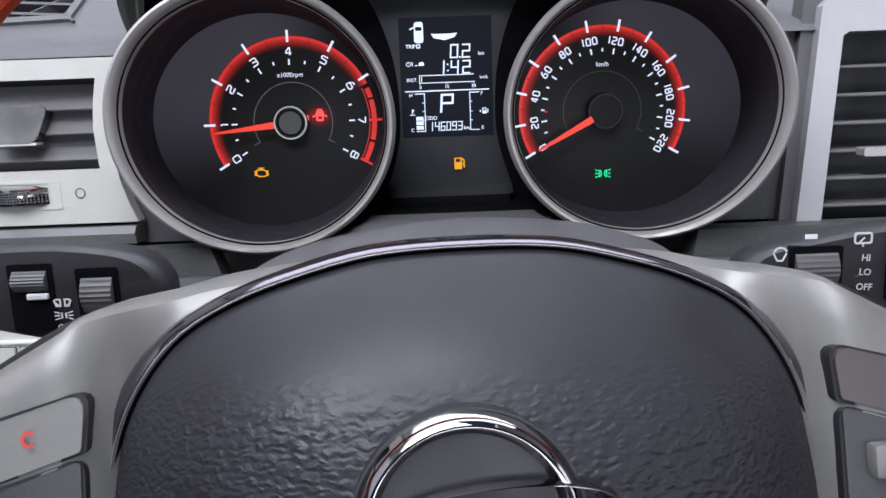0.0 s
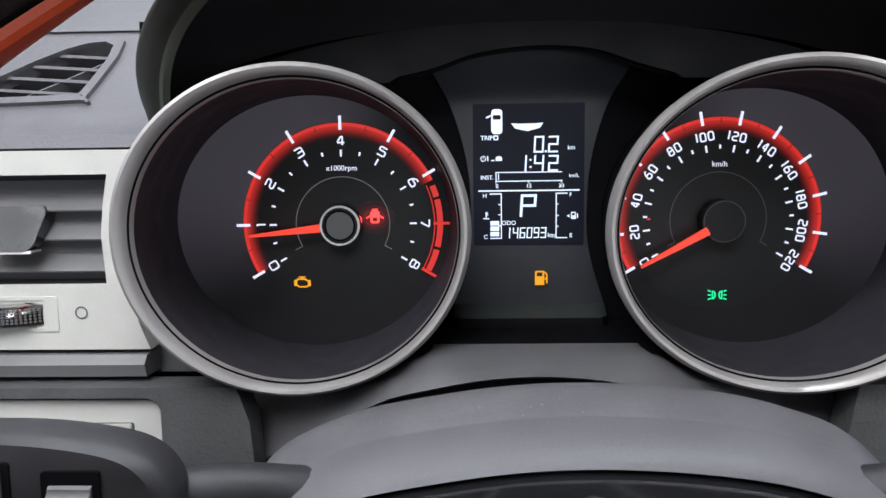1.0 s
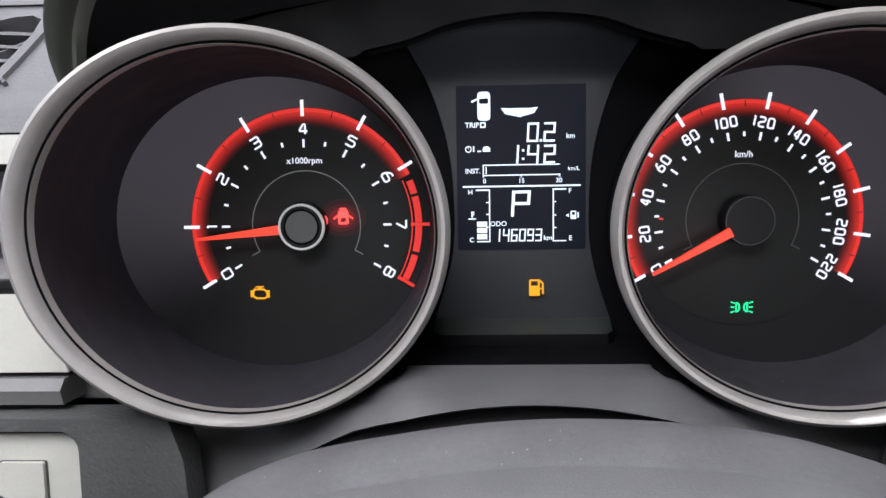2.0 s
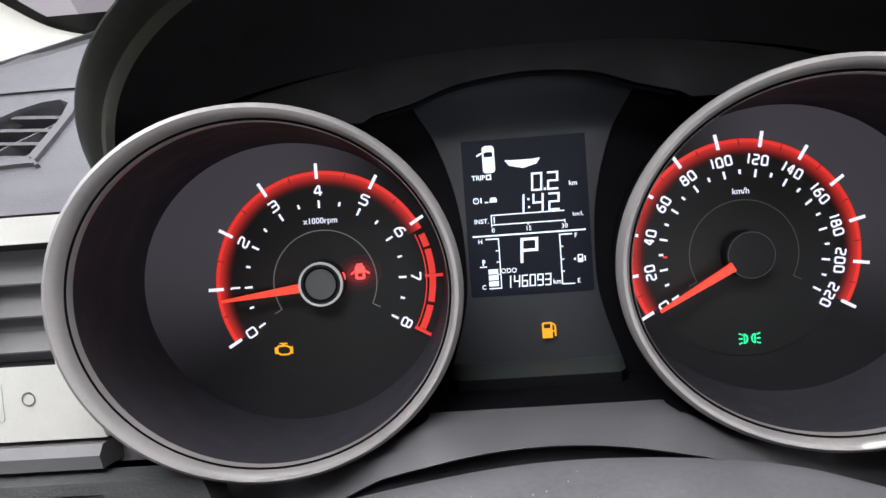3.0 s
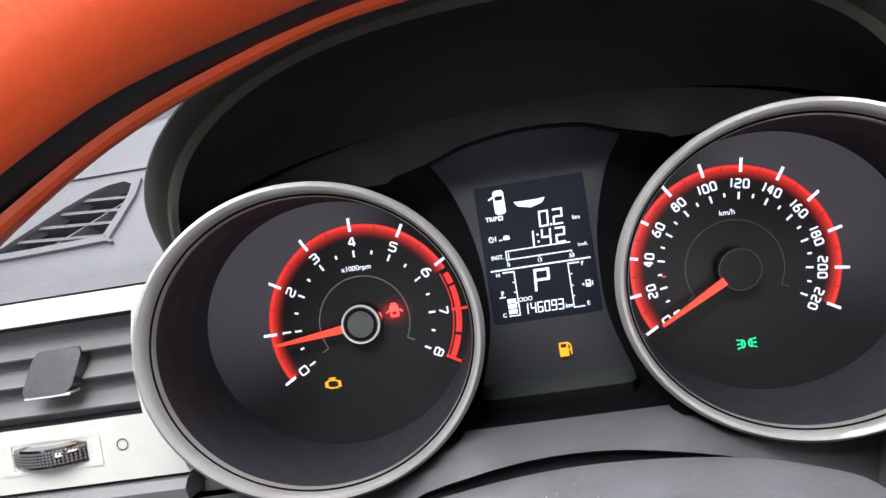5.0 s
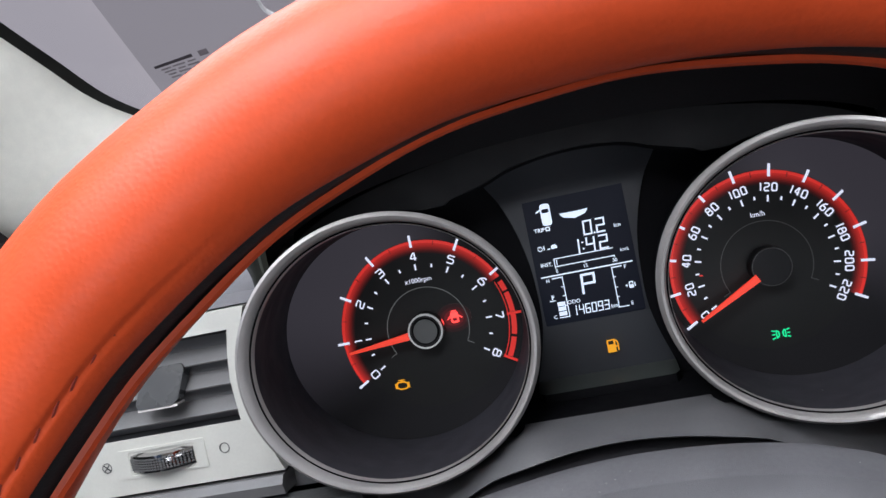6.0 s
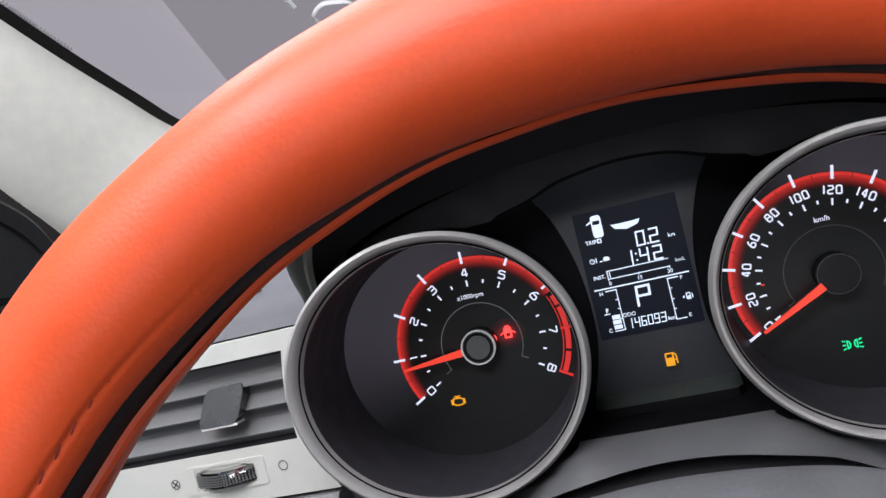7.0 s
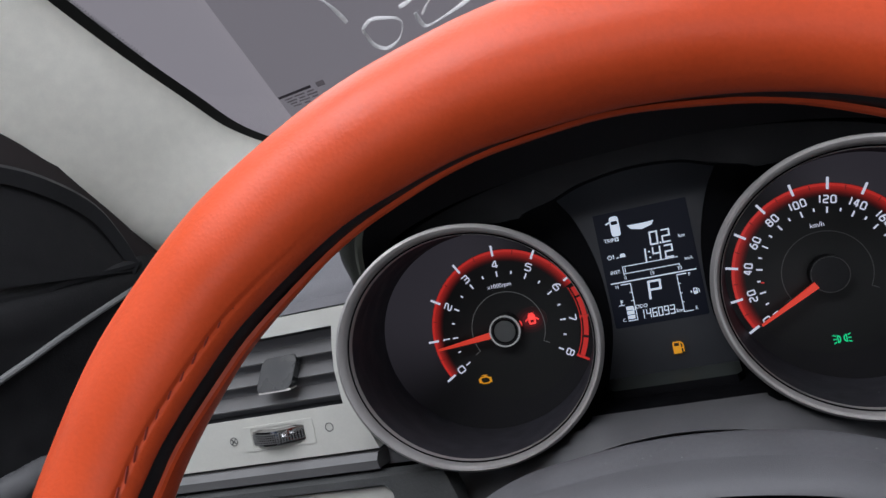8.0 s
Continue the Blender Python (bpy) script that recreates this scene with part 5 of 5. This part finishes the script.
        # red reflection on the tip, put into colour as a small patch
        part("tip_reflection", prism(rounded(-0.1850, -0.1790, -0.0565, -0.0470, 0.0025), -0.1992, -0.195, 0.001), ENDRED, body, "dim red reflection painted on the tip")
    else:
        bm = ring_strip(0.1108, -0.0452, 0.0022, 0.0029, 20, 160, yy + 0.001, 16)
        bar2(0.1083, -0.0448, 0.1098, -0.0477, 0.0006, yy + 0.001, bm=bm)
        bar2(0.1133, -0.0448, 0.1118, -0.0477, 0.0006, yy + 0.001, bm=bm)
        bar2(0.1098, -0.0477, 0.1118, -0.0477, 0.0006, yy + 0.001, bm=bm)
        pr("washer_symbol", bm)
        pr("caption_bar", box(0.1195, 0.1240, yy, yy + 0.0003, -0.0395, -0.0377))
        bm = holed(rounded(0.1380, 0.1450, -0.0422, -0.0377, 0.0010, 2), rounded(0.1387, 0.1443, -0.0415, -0.0384, 0.0006, 2), yy, yy + 0.0003)
        bar2(0.1400, -0.0417, 0.1420, -0.0397, 0.0005, yy, bm=bm)
        bar2(0.1415, -0.0422, 0.1415, -0.0432, 0.0006, yy, bm=bm)
        pr("rear_wiper_symbol", bm)
        for s, z in (("HI", -0.0475), ("LO", -0.0530), ("OFF", -0.0588)):
            pr("speed_text", words(s, 0.0036, 0.1430, z, yy, -4, 0.00005))
    stem = [(side * 0.108, -0.178, -0.058), (side * 0.092, -0.170, -0.060), (side * 0.070, -0.160, -0.066), (side * 0.048, -0.148, -0.074)]
    part("stem", sweep(smooth_line(stem, 5), 0.0085, 14), STALK, th)
    return th


ENDRED = mat("dim_red_reflection", (0.22, 0.02, 0.02), 0.35)
stalk(-1, "light_stalk", "black light control stalk with grey ribbed knobs")
stalk(1, "wiper_stalk", "black wiper control stalk with grey ribbed knobs")

# ---- steering wheel ----
# built flat: x right, z up in the wheel's plane, y ahead; WHEEL sets it in its place
WC = Vector((0.0067, -0.3003, -0.0625))
WHEEL = BASE @ Matrix.Translation(WC) @ pose(0, 0, 0, -12.6, 0, 4.1)
HX = -0.008  # the hub's middle
wheel = new("steering_wheel")
wheel.empty_display_size = 0.02
wheel.matrix_world = WHEEL
ORIGIN[wheel] = Vector((0, 0, 0))
tagged(wheel, "steering wheel with bright orange leather rim cover and black airbag pad", "steering wheel")
RR, RC = 0.1665, 0.0183


def rim_point(a, b, r):
    """a: round the wheel; b: round the rim, 0 outwards, 90 towards the driver, 180 inwards."""
    c = RR + r * math.cos(b)
    return (c * math.cos(a), -r * math.sin(b), c * math.sin(a))


# the leather cover leaves an uneven gap on the rim's inner side: height round the wheel, start, end
GAP = ((90, 176, 206), (75, 170, 200), (62, 162, 194), (45, 156, 184), (32, 150, 173), (18, 140, 164), (8, 138, 172), (0, 137, 186), (-9, 137, 215), (-90, 136, 215))


def cover_gap(a):
    e = math.degrees(math.asin(math.sin(a)))
    for (h0, s0, f0), (h1, s1, f1) in zip(GAP, GAP[1:]):
        if e >= h1:
            t = (h0 - e) / (h0 - h1)
            t = t * t * (3 - 2 * t)
            return s0 + (s1 - s0) * t, f0 + (f1 - f0) * t
    return GAP[-1][1:]


NA = 200
core = [[rim_point(2 * math.pi * i / NA, 2 * math.pi * j / 20, 0.0165) for j in range(20)] for i in range(NA)]
part("rim_core", loft(core + [core[0]]), CORE, wheel)
cover = []
for i in range(NA):
    a = 2 * math.pi * i / NA
    w = 0.00025 * math.sin(9 * a) + 0.00018 * math.sin(23 * a + 1)
    # the cover leaves a gap on the rim's inner side, wider where the spokes join
    b1, b0 = cover_gap(a)
    b1 += 360
    seam = b1 - 17
    deg = math.degrees(a)
    dip = 0.0004 * max(0.0, min(1.0, (deg - 118) / 18, (240 - deg) / 15))
    prof = [(b0 - 3, 0.0166), (b0 - 1.5, 0.0177), (b0 + 1.5, RC)] + [(b0 + (seam - 5 - b0) * k / 36, RC) for k in range(1, 37)]
    prof += [(seam - 2.5, RC - 0.2 * dip), (seam - 1, RC - dip), (seam + 1, RC - dip), (seam + 2.5, RC - 0.2 * dip), (seam + 5, RC), (seam + 9, RC), (b1 - 1.5, RC), (b1 + 1.5, 0.0178), (b1 + 3, 0.0166)]
    cover.append([rim_point(a, radians(b), r + w) for b, r in prof])
part("rim_cover", loft(cover + [cover[0]], False), ORANGE, wheel, "bright orange grained leather cover")
bm = bmesh.new()
NS = 170
for i in range(int(NS * 0.345), int(NS * 0.62)):
    a0, a1 = 2 * math.pi * (i + 0.08) / NS, 2 * math.pi * (i + 0.86) / NS
    b = radians(cover_gap(a0)[0] - 17)
    sweep([rim_point(a0, b - 0.02, RC - 0.0007), rim_point(0.5 * (a0 + a1), b, RC - 0.0002), rim_point(a1, b + 0.04, RC - 0.0007)], 0.00032, 5, bm=bm)
part("stitching", bm, THREAD, wheel, "dark red stitches along the cover", kind="stuff")

# airbag pad
HALF = [(0, 0.0425), (0.022, 0.0415), (0.040, 0.0375), (0.055, 0.0325), (0.068, 0.0255), (0.077, 0.0160), (0.0835, 0.0040), (0.087, -0.010), (0.090, -0.026), (0.092, -0.045), (0.089, -0.064), (0.070, -0.084), (0.035, -0.094), (0, -0.096)]
full = HALF + [(-x, z) for x, z in HALF[-2:0:-1]]
line = smooth_line([(x, 0, z) for x, z in full], 4, True)
line = [Vector((p.x + HX, 0, p.z)) for p in line]
sag = lambda p: 0.013 + 0.006 * min(1, abs(p.x - HX) / 0.09) ** 1.5 + 0.006 * max(0, -p.z / 0.09)
cpad = Vector((HX, 0, -0.022))


def pad_loop(s, lift):
    return [Vector((cpad.x + (p.x - cpad.x) * s, sag(p) * (s ** 2) - lift, cpad.z + (p.z - cpad.z) * s)) for p in line]


def trim_loop(s, lift):
    """Round the pad; wider along its sides than along its top."""
    out = []
    for p in line:
        u = min(1.0, abs(p.x - HX) / 0.088)
        k = 1 + (s - 1) * (1 + 0.7 * u ** 4) if s > 1 else s
        out.append(Vector((cpad.x + (p.x - cpad.x) * k, sag(p) * (s ** 2) - lift, cpad.z + (p.z - cpad.z) * (k if p.z < 0.02 else s))))
    return out


part("airbag_pad", loft([pad_loop(0.983, -0.010), pad_loop(0.983, 0.0038), pad_loop(0.979, 0.0058), pad_loop(0.964, 0.0075), pad_loop(0.93, 0.0098), pad_loop(0.88, 0.0130), pad_loop(0.80, 0.0178), pad_loop(0.70, 0.0222), pad_loop(0.62, 0.0247), pad_loop(0.5, 0.0270), pad_loop(0.35, 0.0285), pad_loop(0.2, 0.0293), pad_loop(0.03, 0.0296)], True, (False, True)), PAD, wheel, "black airbag pad, smooth above and grained below")
part("pad_trim", loft([trim_loop(1.040, -0.008), trim_loop(1.038, 0.0005), trim_loop(1.030, 0.0040), trim_loop(1.018, 0.0060), trim_loop(1.004, 0.0066), trim_loop(0.990, 0.0060), trim_loop(0.9855, 0.0030), trim_loop(0.9855, -0.008)]), DARKCHROME, wheel, "dark mirror-like trim round the pad")
bright = [pad_loop(0.9985, 0.0058), pad_loop(0.9975, 0.0074), pad_loop(0.995, 0.0077), pad_loop(0.9925, 0.0070), pad_loop(0.9915, 0.0050)]
part("chrome_line", loft(bright), SILVER, wheel, "thin bright line round the pad")
part("hub_cover", loft([pad_loop(1.0, 0.0), pad_loop(1.025, -0.003), pad_loop(1.045, -0.009), pad_loop(1.050, -0.016), pad_loop(1.03, -0.026), pad_loop(0.8, -0.034)]), GLOSS, wheel, "gloss black hub cover behind the pad")


def soft_corners(pts, radius, n=4):
    """The outline with rounded corners: the first by radius[0], the rest by radius[1]."""
    out = []
    for i, q in enumerate(pts):
        p, q, r = Vector(pts[i - 1]), Vector(q), Vector(pts[(i + 1) % len(pts)])
        d = min(radius[0] if i == 0 else radius[1], 0.45 * (p - q).length, 0.45 * (r - q).length)
        a, c = q + (p - q).normalized() * d, q + (r - q).normalized() * d
        for k in range(n + 1):
            t = k / n
            w = (1 - t) ** 2 * a + 2 * t * (1 - t) * q + t * t * c
            out.append((w.x, w.y))
    return out


def spoke(side):
    def flip(bm):
        """The spoke is written for the driver's right; it is mirrored for the left, about the hub's middle.
        Its middle, with the buttons, stands proud towards the driver."""
        for v in bm.verts:
            w = min(1.0, max(0.0, (v.co.x - 0.082) / 0.022)) * min(1.0, max(0.0, (0.164 - v.co.x) / 0.016))
            w = w * w * (3 - 2 * w)
            v.co += Vector((-0.0022, -0.0070, 0.0026)) * w
        if side < 0:
            return mirror_x(bm)
        bmesh.ops.translate(bm, verts=bm.verts, vec=(2 * HX, 0, 0))
        return bm

    top = [(0.030, 0.0385), (0.047, 0.0390), (0.062, 0.0380), (0.076, 0.0359), (0.0949, 0.0304), (0.1106, 0.0232), (0.123, 0.0160), (0.1306, 0.0129), (0.1382, 0.0112), (0.1480, 0.0147), (0.172, 0.020)]
    bot = [(0.034, -0.072), (0.050, -0.070), (0.064, -0.066), (0.080, -0.060), (0.098, -0.056), (0.114, -0.0500), (0.124, -0.0450), (0.132, -0.0410), (0.140, -0.042), (0.150, -0.048), (0.172, -0.055)]
    tl = smooth_line([(x, 0, z) for x, z in top], 4)
    bl = smooth_line([(x, 0, z) for x, z in bot], 4)
    dep = lambda x: 0.0120 - 0.005 * max(0, (x - 0.09) / 0.07) + 0.016 * math.tanh(1.2 * max(0, (0.1025 - x) / 0.018) ** 1.5)
    loops = []
    for a, b in zip(tl, bl):
        row = []
        for s, d in ((-0.02, 0.020), (-0.01, 0.010), (0.02, 0.0035), (0.06, 0.0012), (0.14, 0.0), (0.3, -0.0008), (0.5, -0.001), (0.7, -0.0008), (0.9, 0.0), (0.98, 0.006), (1.0, 0.016)):
            p = a.lerp(b, s)
            row.append(Vector((p.x, dep(p.x) + d, p.z)))
        loops.append(row)
    bm = loft([[p + Vector((0, 0.0016, 0)) for p in row] for row in loops], False)
    part("spoke_core", flip(bm), CORE, wheel, "black moulded spoke core")
    # the pewter face stops short of the rim along a slanted edge
    top = top[:5] + [(0.1106, 0.0222), (0.1218, 0.0156), (0.1290, 0.0120), (0.1350, 0.0098), (0.1404, 0.0059), (0.1455, 0.0016), (0.1479, -0.0004), (0.1497, -0.0022), (0.1515, -0.0042), (0.1534, -0.0066), (0.158, -0.013)]
    bot = bot[:5] + [(0.114, -0.0500), (0.124, -0.0450), (0.132, -0.0410), (0.138, -0.0415), (0.141, -0.043), (0.143, -0.044), (0.147, -0.046), (0.150, -0.048), (0.153, -0.0495), (0.156, -0.051), (0.162, -0.053)]
    tl = smooth_line([(x, 0, z) for x, z in top], 4)
    bl = smooth_line([(x, 0, z) for x, z in bot], 4)
    loops = []
    for a, b in zip(tl, bl):
        row = []
        for s, d in ((-0.02, 0.020), (-0.01, 0.010), (0.02, 0.0035), (0.06, 0.0012), (0.14, 0.0), (0.3, -0.0008), (0.5, -0.001), (0.7, -0.0008), (0.9, 0.0), (0.98, 0.006), (1.0, 0.016)):
            p = a.lerp(b, s)
            edge = min(1.0, max(0.0, (p.x - 0.125) / 0.02))
            y = dep(p.x) + d * (1 - 0.75 * edge) - 0.0012 * edge
            # its end wraps over the rim's core and tucks in under the leather
            off = RR - math.hypot(p.x + (2 * HX if side > 0 else 0), p.z)
            if off < 0.0173:
                y = min(y, -math.sqrt(0.0174 ** 2 - max(0.0, off) ** 2))
            row.append(Vector((p.x, y, p.z)))
        loops.append(row)
    bm = loft(loops, False)
    flip(bm)
    sp = part("spoke", bm, PEWTER, wheel, "satin pewter spoke")

    flat = lambda x: 0.0120 - 0.005 * (x - 0.09) / 0.07

    def raised(name, outline, radius, lift, material, parent, label="", width=0.0009):
        b = prism(soft_corners(outline, radius), -lift, 0.012, width)
        for v in b.verts:
            v.co.y += flat(v.co.x) - 0.0005
        return part(name, flip(b), material, parent, label)

    upper = [(0.0976, 0.0114), (0.1188, 0.0052), (0.1203, -0.0083), (0.0988, -0.0016)]
    outerb = [(0.1210, 0.0053), (0.1274, 0.0023), (0.1365, -0.0037), (0.1444, -0.0104), (0.1500, -0.0168), (0.1518, -0.0200), (0.1332, -0.0196), (0.1298, -0.0140), (0.1234, -0.0088)]
    outlow = [(0.1336, -0.0210), (0.1526, -0.0214), (0.1550, -0.0278), (0.1510, -0.0363), (0.1332, -0.0348)]
    lower = [(0.0992, -0.0038), (0.1232, -0.0112), (0.1295, -0.0160), (0.1320, -0.0216), (0.1322, -0.0318), (0.1280, -0.0418), (0.1040, -0.0442), (0.0995, -0.0418)]
    recess_strip = [(0.1196, 0.0074), (0.1230, 0.0066), (0.1305, 0.0032), (0.1413, -0.0044), (0.1495, -0.0118), (0.1552, -0.0183), (0.1570, -0.0278), (0.1555, -0.0358), (0.1510, -0.0363), (0.1550, -0.0278), (0.1518, -0.0200), (0.1444, -0.0104), (0.1365, -0.0037), (0.1274, 0.0023), (0.1210, 0.0053)]
    grow = lambda pts, d: [(x + d * (1 if x > sum(q[0] for q in pts) / len(pts) else -1), z + d * (1 if z > sum(q[1] for q in pts) / len(pts) else -1)) for x, z in pts]
    # no groove is cut: the recess's shade is painted as a flat strip
    raised("recess_shade_strip", recess_strip, (0.0010, 0.0010), 0.0004, RECESS_SHADE, sp, "flat olive-grey strip painting the shade of a sloping recess beside the buttons", width=0.0)
    for shape in (upper, outerb, outlow, lower):
        raised("button_gap", grow(shape, 0.0007), (0.0042, 0.0014), 0.0007, BLACK, sp, width=0.0)
    # right-hand buttons carry shade and a warm reflection in their colour
    face_paint, face_label = (PEWTER, "satin pewter push button") if side < 0 else (BROWN, "push button with shade and a warm reflection painted in dark brown")
    raised("button", upper, (0.0044, 0.0010), 0.0019, face_paint, sp, face_label)
    raised("button", outerb, (0.0012, 0.0012), 0.0019, face_paint, sp, face_label)
    raised("button", outlow, (0.0012, 0.0012), 0.0019, face_paint, sp, face_label)
    raised("button_plate", lower, (0.0014, 0.0014), 0.0013, DARKPEWTER, sp, "dark pewter button plate")
    if side < 0:
        g1 = ring_strip(0.1090, 0.0020, 0.0011, 0.0019, -120, 120, 0.0)
        g2 = bar2(0.1338, -0.0116, 0.1374, -0.0116, 0.0010, 0.0, 0.0002)
        for g, x in ((g1, 0.1090), (g2, 0.1356)):
            for v in g.verts:
                v.co.y += flat(x) - 0.0031
            part("lit_glyph", flip(g), REDGLYPH, sp, "small red lit symbol")
    kx = 0.1100
    b = box(0.1044, 0.1178, flat(kx) - 0.0045, flat(kx) + 0.002, -0.0210, -0.0126, 0.0012)
    flip(b)
    part("rocker_switch", b, PEWTER, sp, "pewter rocker switch")
    for x, z in ((0.1246, -0.0180), (0.1120, -0.0180)) if side < 0 else ():
        b = bar2(x - 0.0020, z, x + 0.0020, z, 0.0009, flat(x) - (0.0028 if x > 0.12 else 0.0052), 0.0002)
        part("lit_glyph", flip(b), REDGLYPH, sp)
    return sp


spoke(-1)
spoke(1)
# lower spoke, down to the rim
bm = loft([[(x, 0.016 + 0.3 * abs(x), z) for x in (-0.05, -0.03, 0.0, 0.03, 0.05)] for z in (-0.085, -0.12, -0.160)], False)
part("lower_spoke", bm, PEWTER, wheel)
# black sleeve where each spoke meets the rim
for side in (-1, 1):
    pts = [rim_point(math.radians(90 - side * (90 + d)), radians(180), 0.0100) for d in range(-9, 6, 2)]
    part("rim_sleeve", sweep(pts, lambda t: 0.0095 * math.sin(math.pi * min(1, max(0, t * 0.80 + 0.06))) ** 0.7 + 0.0015, 12), CORE, wheel)
# crumpled protective film left on the left sleeve
# between the spoke's upper edge and the rim's inner side, on the fork's front
near = smooth_line([(0.1372, 0.0128, 0), (0.1405, 0.0062, 0), (0.1456, 0.0003, 0), (0.1508, -0.0047, 0), (0.1542, -0.0095, 0)], 15)
far = smooth_line([(0.1450, 0.0192, 0), (0.1500, 0.0130, 0), (0.1535, 0.0035, 0), (0.1552, -0.0045, 0), (0.1566, -0.0100, 0)], 15)
rows = []
for j, (p, q) in enumerate(zip(near, far)):
    v = j / (len(near) - 1)
    row = []
    for i in range(37):
        u = i / 36
        w = p.lerp(q, u + 0.05 * noise.noise(Vector((v * 11, 1.7, u * 2))))
        k = Vector((u * 7, v * 12, 3.1))
        crease = abs(noise.noise(k)) + 0.6 * abs(noise.noise(k * 2.3 + Vector((5, 0, 0))))
        rim_in = (w.xy.length - 0.1565) / 0.0125
        y = -0.0125 * math.sqrt(max(0.0, 1 - rim_in * rim_in))
        yy = min(y, 0.0062 - 0.0040 * u) - 0.0008 - 0.0024 * crease * min(1.0, 5 * u + 0.2, 5 * (1 - u) + 0.2)
        row.append(Vector((-w.x, yy, w.y)))
    rows.append(row)
part("protective_film", loft(rows, False), FILM, wheel, "crumpled clear protective film", smooth=60)
# emblem: a chrome ring and two long ovals
EX, EZ = -0.0135, -0.0122
def oval(cx, cz, rx, rz, tilt, lift, width, name):
    c, s = math.cos(tilt), math.sin(tilt)
    loops = []
    for k, d in [(1 - q / 8, 0.0034 * math.sin(math.pi * q / 8)) for q in range(9)]:
        row = []
        for i in range(72):
            a = 2 * math.pi * i / 72
            g = 1 - width * (1 - k) * (1.0 + (0.0 if rx == rz else 0.25 * math.cos(2 * a)))
            u, w = rx * math.cos(a), rz * math.sin(a)
            if rx == rz:
                u, w = u * g, w * g
            else:
                u, w = u - width * 0.02 * (1 - k) * math.cos(a) * 1.6, w - width * 0.02 * (1 - k) * math.sin(a) * 0.55
            row.append((cx + u * c - w * s, -lift - d, cz + u * s + w * c))
        loops.append(row)
    return part(name, loft(loops), CHROME, emblem)


emblem = part("emblem_seat", prism([(EX + 0.0230 * math.cos(a / 10), EZ + 0.0230 * math.sin(a / 10)) for a in range(63)], -0.0290, -0.022), PADTOP, wheel, "chrome emblem of a ring and two ovals")
oval(EX, EZ, 0.0225, 0.0225, 0, 0.0290, 0.20, "emblem_ring")
oval(EX + 0.0068, EZ + 0.0036, 0.0218, 0.0052, 0.03, 0.0302, 0.09, "emblem_oval")
oval(EX - 0.0066, EZ - 0.0066, 0.0218, 0.0054, 0.03, 0.0302, 0.09, "emblem_oval")

# ---- driver's door ----
door = thing("car_door", (-0.52, 0.1, -0.3), "dark grained door trim with a pale strip and black mirror sail", "car door")
prof = [(-0.520, 0.110), (-0.506, 0.102), (-0.500, 0.090), (-0.500, 0.070), (-0.512, 0.030), (-0.515, -0.02), (-0.505, -0.06), (-0.515, -0.45)]
part("trim_panel", loft([[(x - 0.05 * max(0, (-0.05 - y)), y, z + dz) for x, z in prof] for y, dz in ((0.36, 0.012), (0.19, 0.006), (0.10, -0.004), (0.03, -0.012), (-0.3, -0.03), (-0.8, -0.05))], False), DOOR, door)
strip = [(-0.510, -0.06, 0.004), (-0.506, 0.0, 0.0261), (-0.503, 0.0366, 0.0389), (-0.5005, 0.0778, 0.0534), (-0.4985, 0.1239, 0.0682), (-0.4975, 0.1715, 0.0823), (-0.4975, 0.22, 0.093)]
part("pale_strip", sweep(smooth_line(strip, 6), 0.0030, 8), STRIP, door, "dull silver strip")
sail = [(0.015, 0.205), (0.0443, 0.2041), (0.0783, 0.198), (0.1207, 0.1833), (0.152, 0.1641), (0.1752, 0.135), (0.1889, 0.1108)]
sail = smooth_line([(-0.505, y, z) for y, z in sail], 4)
part("mirror_sail", loft([[p + Vector((0.004, 0, 0)) for p in sail], [p + Vector((0.0085, -0.004, -0.004)) for p in sail], [p + Vector((0.004, -0.010, -0.016)) for p in sail]], False), BLACK, door, "black edge of the mirror sail")
part("sail_panel", loft([[p + Vector((0, -0.006, -0.010)) for p in sail], [Vector((-0.500, p.y, 0.100)) for p in sail]], False), DOOR, door)
part("window_seal", sweep(smooth_line([(-0.520, -0.5, 0.075), (-0.512, 0.0, 0.090), (-0.508, 0.10, 0.099), (-0.503, 0.19, 0.108)], 6), 0.006, 10), BLACK, door)
part("door_pull", sweep(smooth_line([(-0.505, 0.045, -0.062), (-0.495, 0.025, -0.052), (-0.49, -0.01, -0.053), (-0.495, -0.07, -0.060)], 6), 0.013, 12), COWL, door)
# shade below the pillar painted as a sheet, its edge fitted to the view
SHADELINE = smooth_line([(0, -0.03, 0.270), (0, 0.0765, 0.242), (0, 0.137, 0.214), (0, 0.209, 0.190), (0, 0.2985, 0.149)], 8)
part("pillar_shade_sheet", loft([[(-0.53, p.y, p.z) for p in SHADELINE], [(-0.52, p.y, 0.08) for p in SHADELINE]], False), SHADEBROWN, door, "dark brown sheet painting the shade below the pillar")
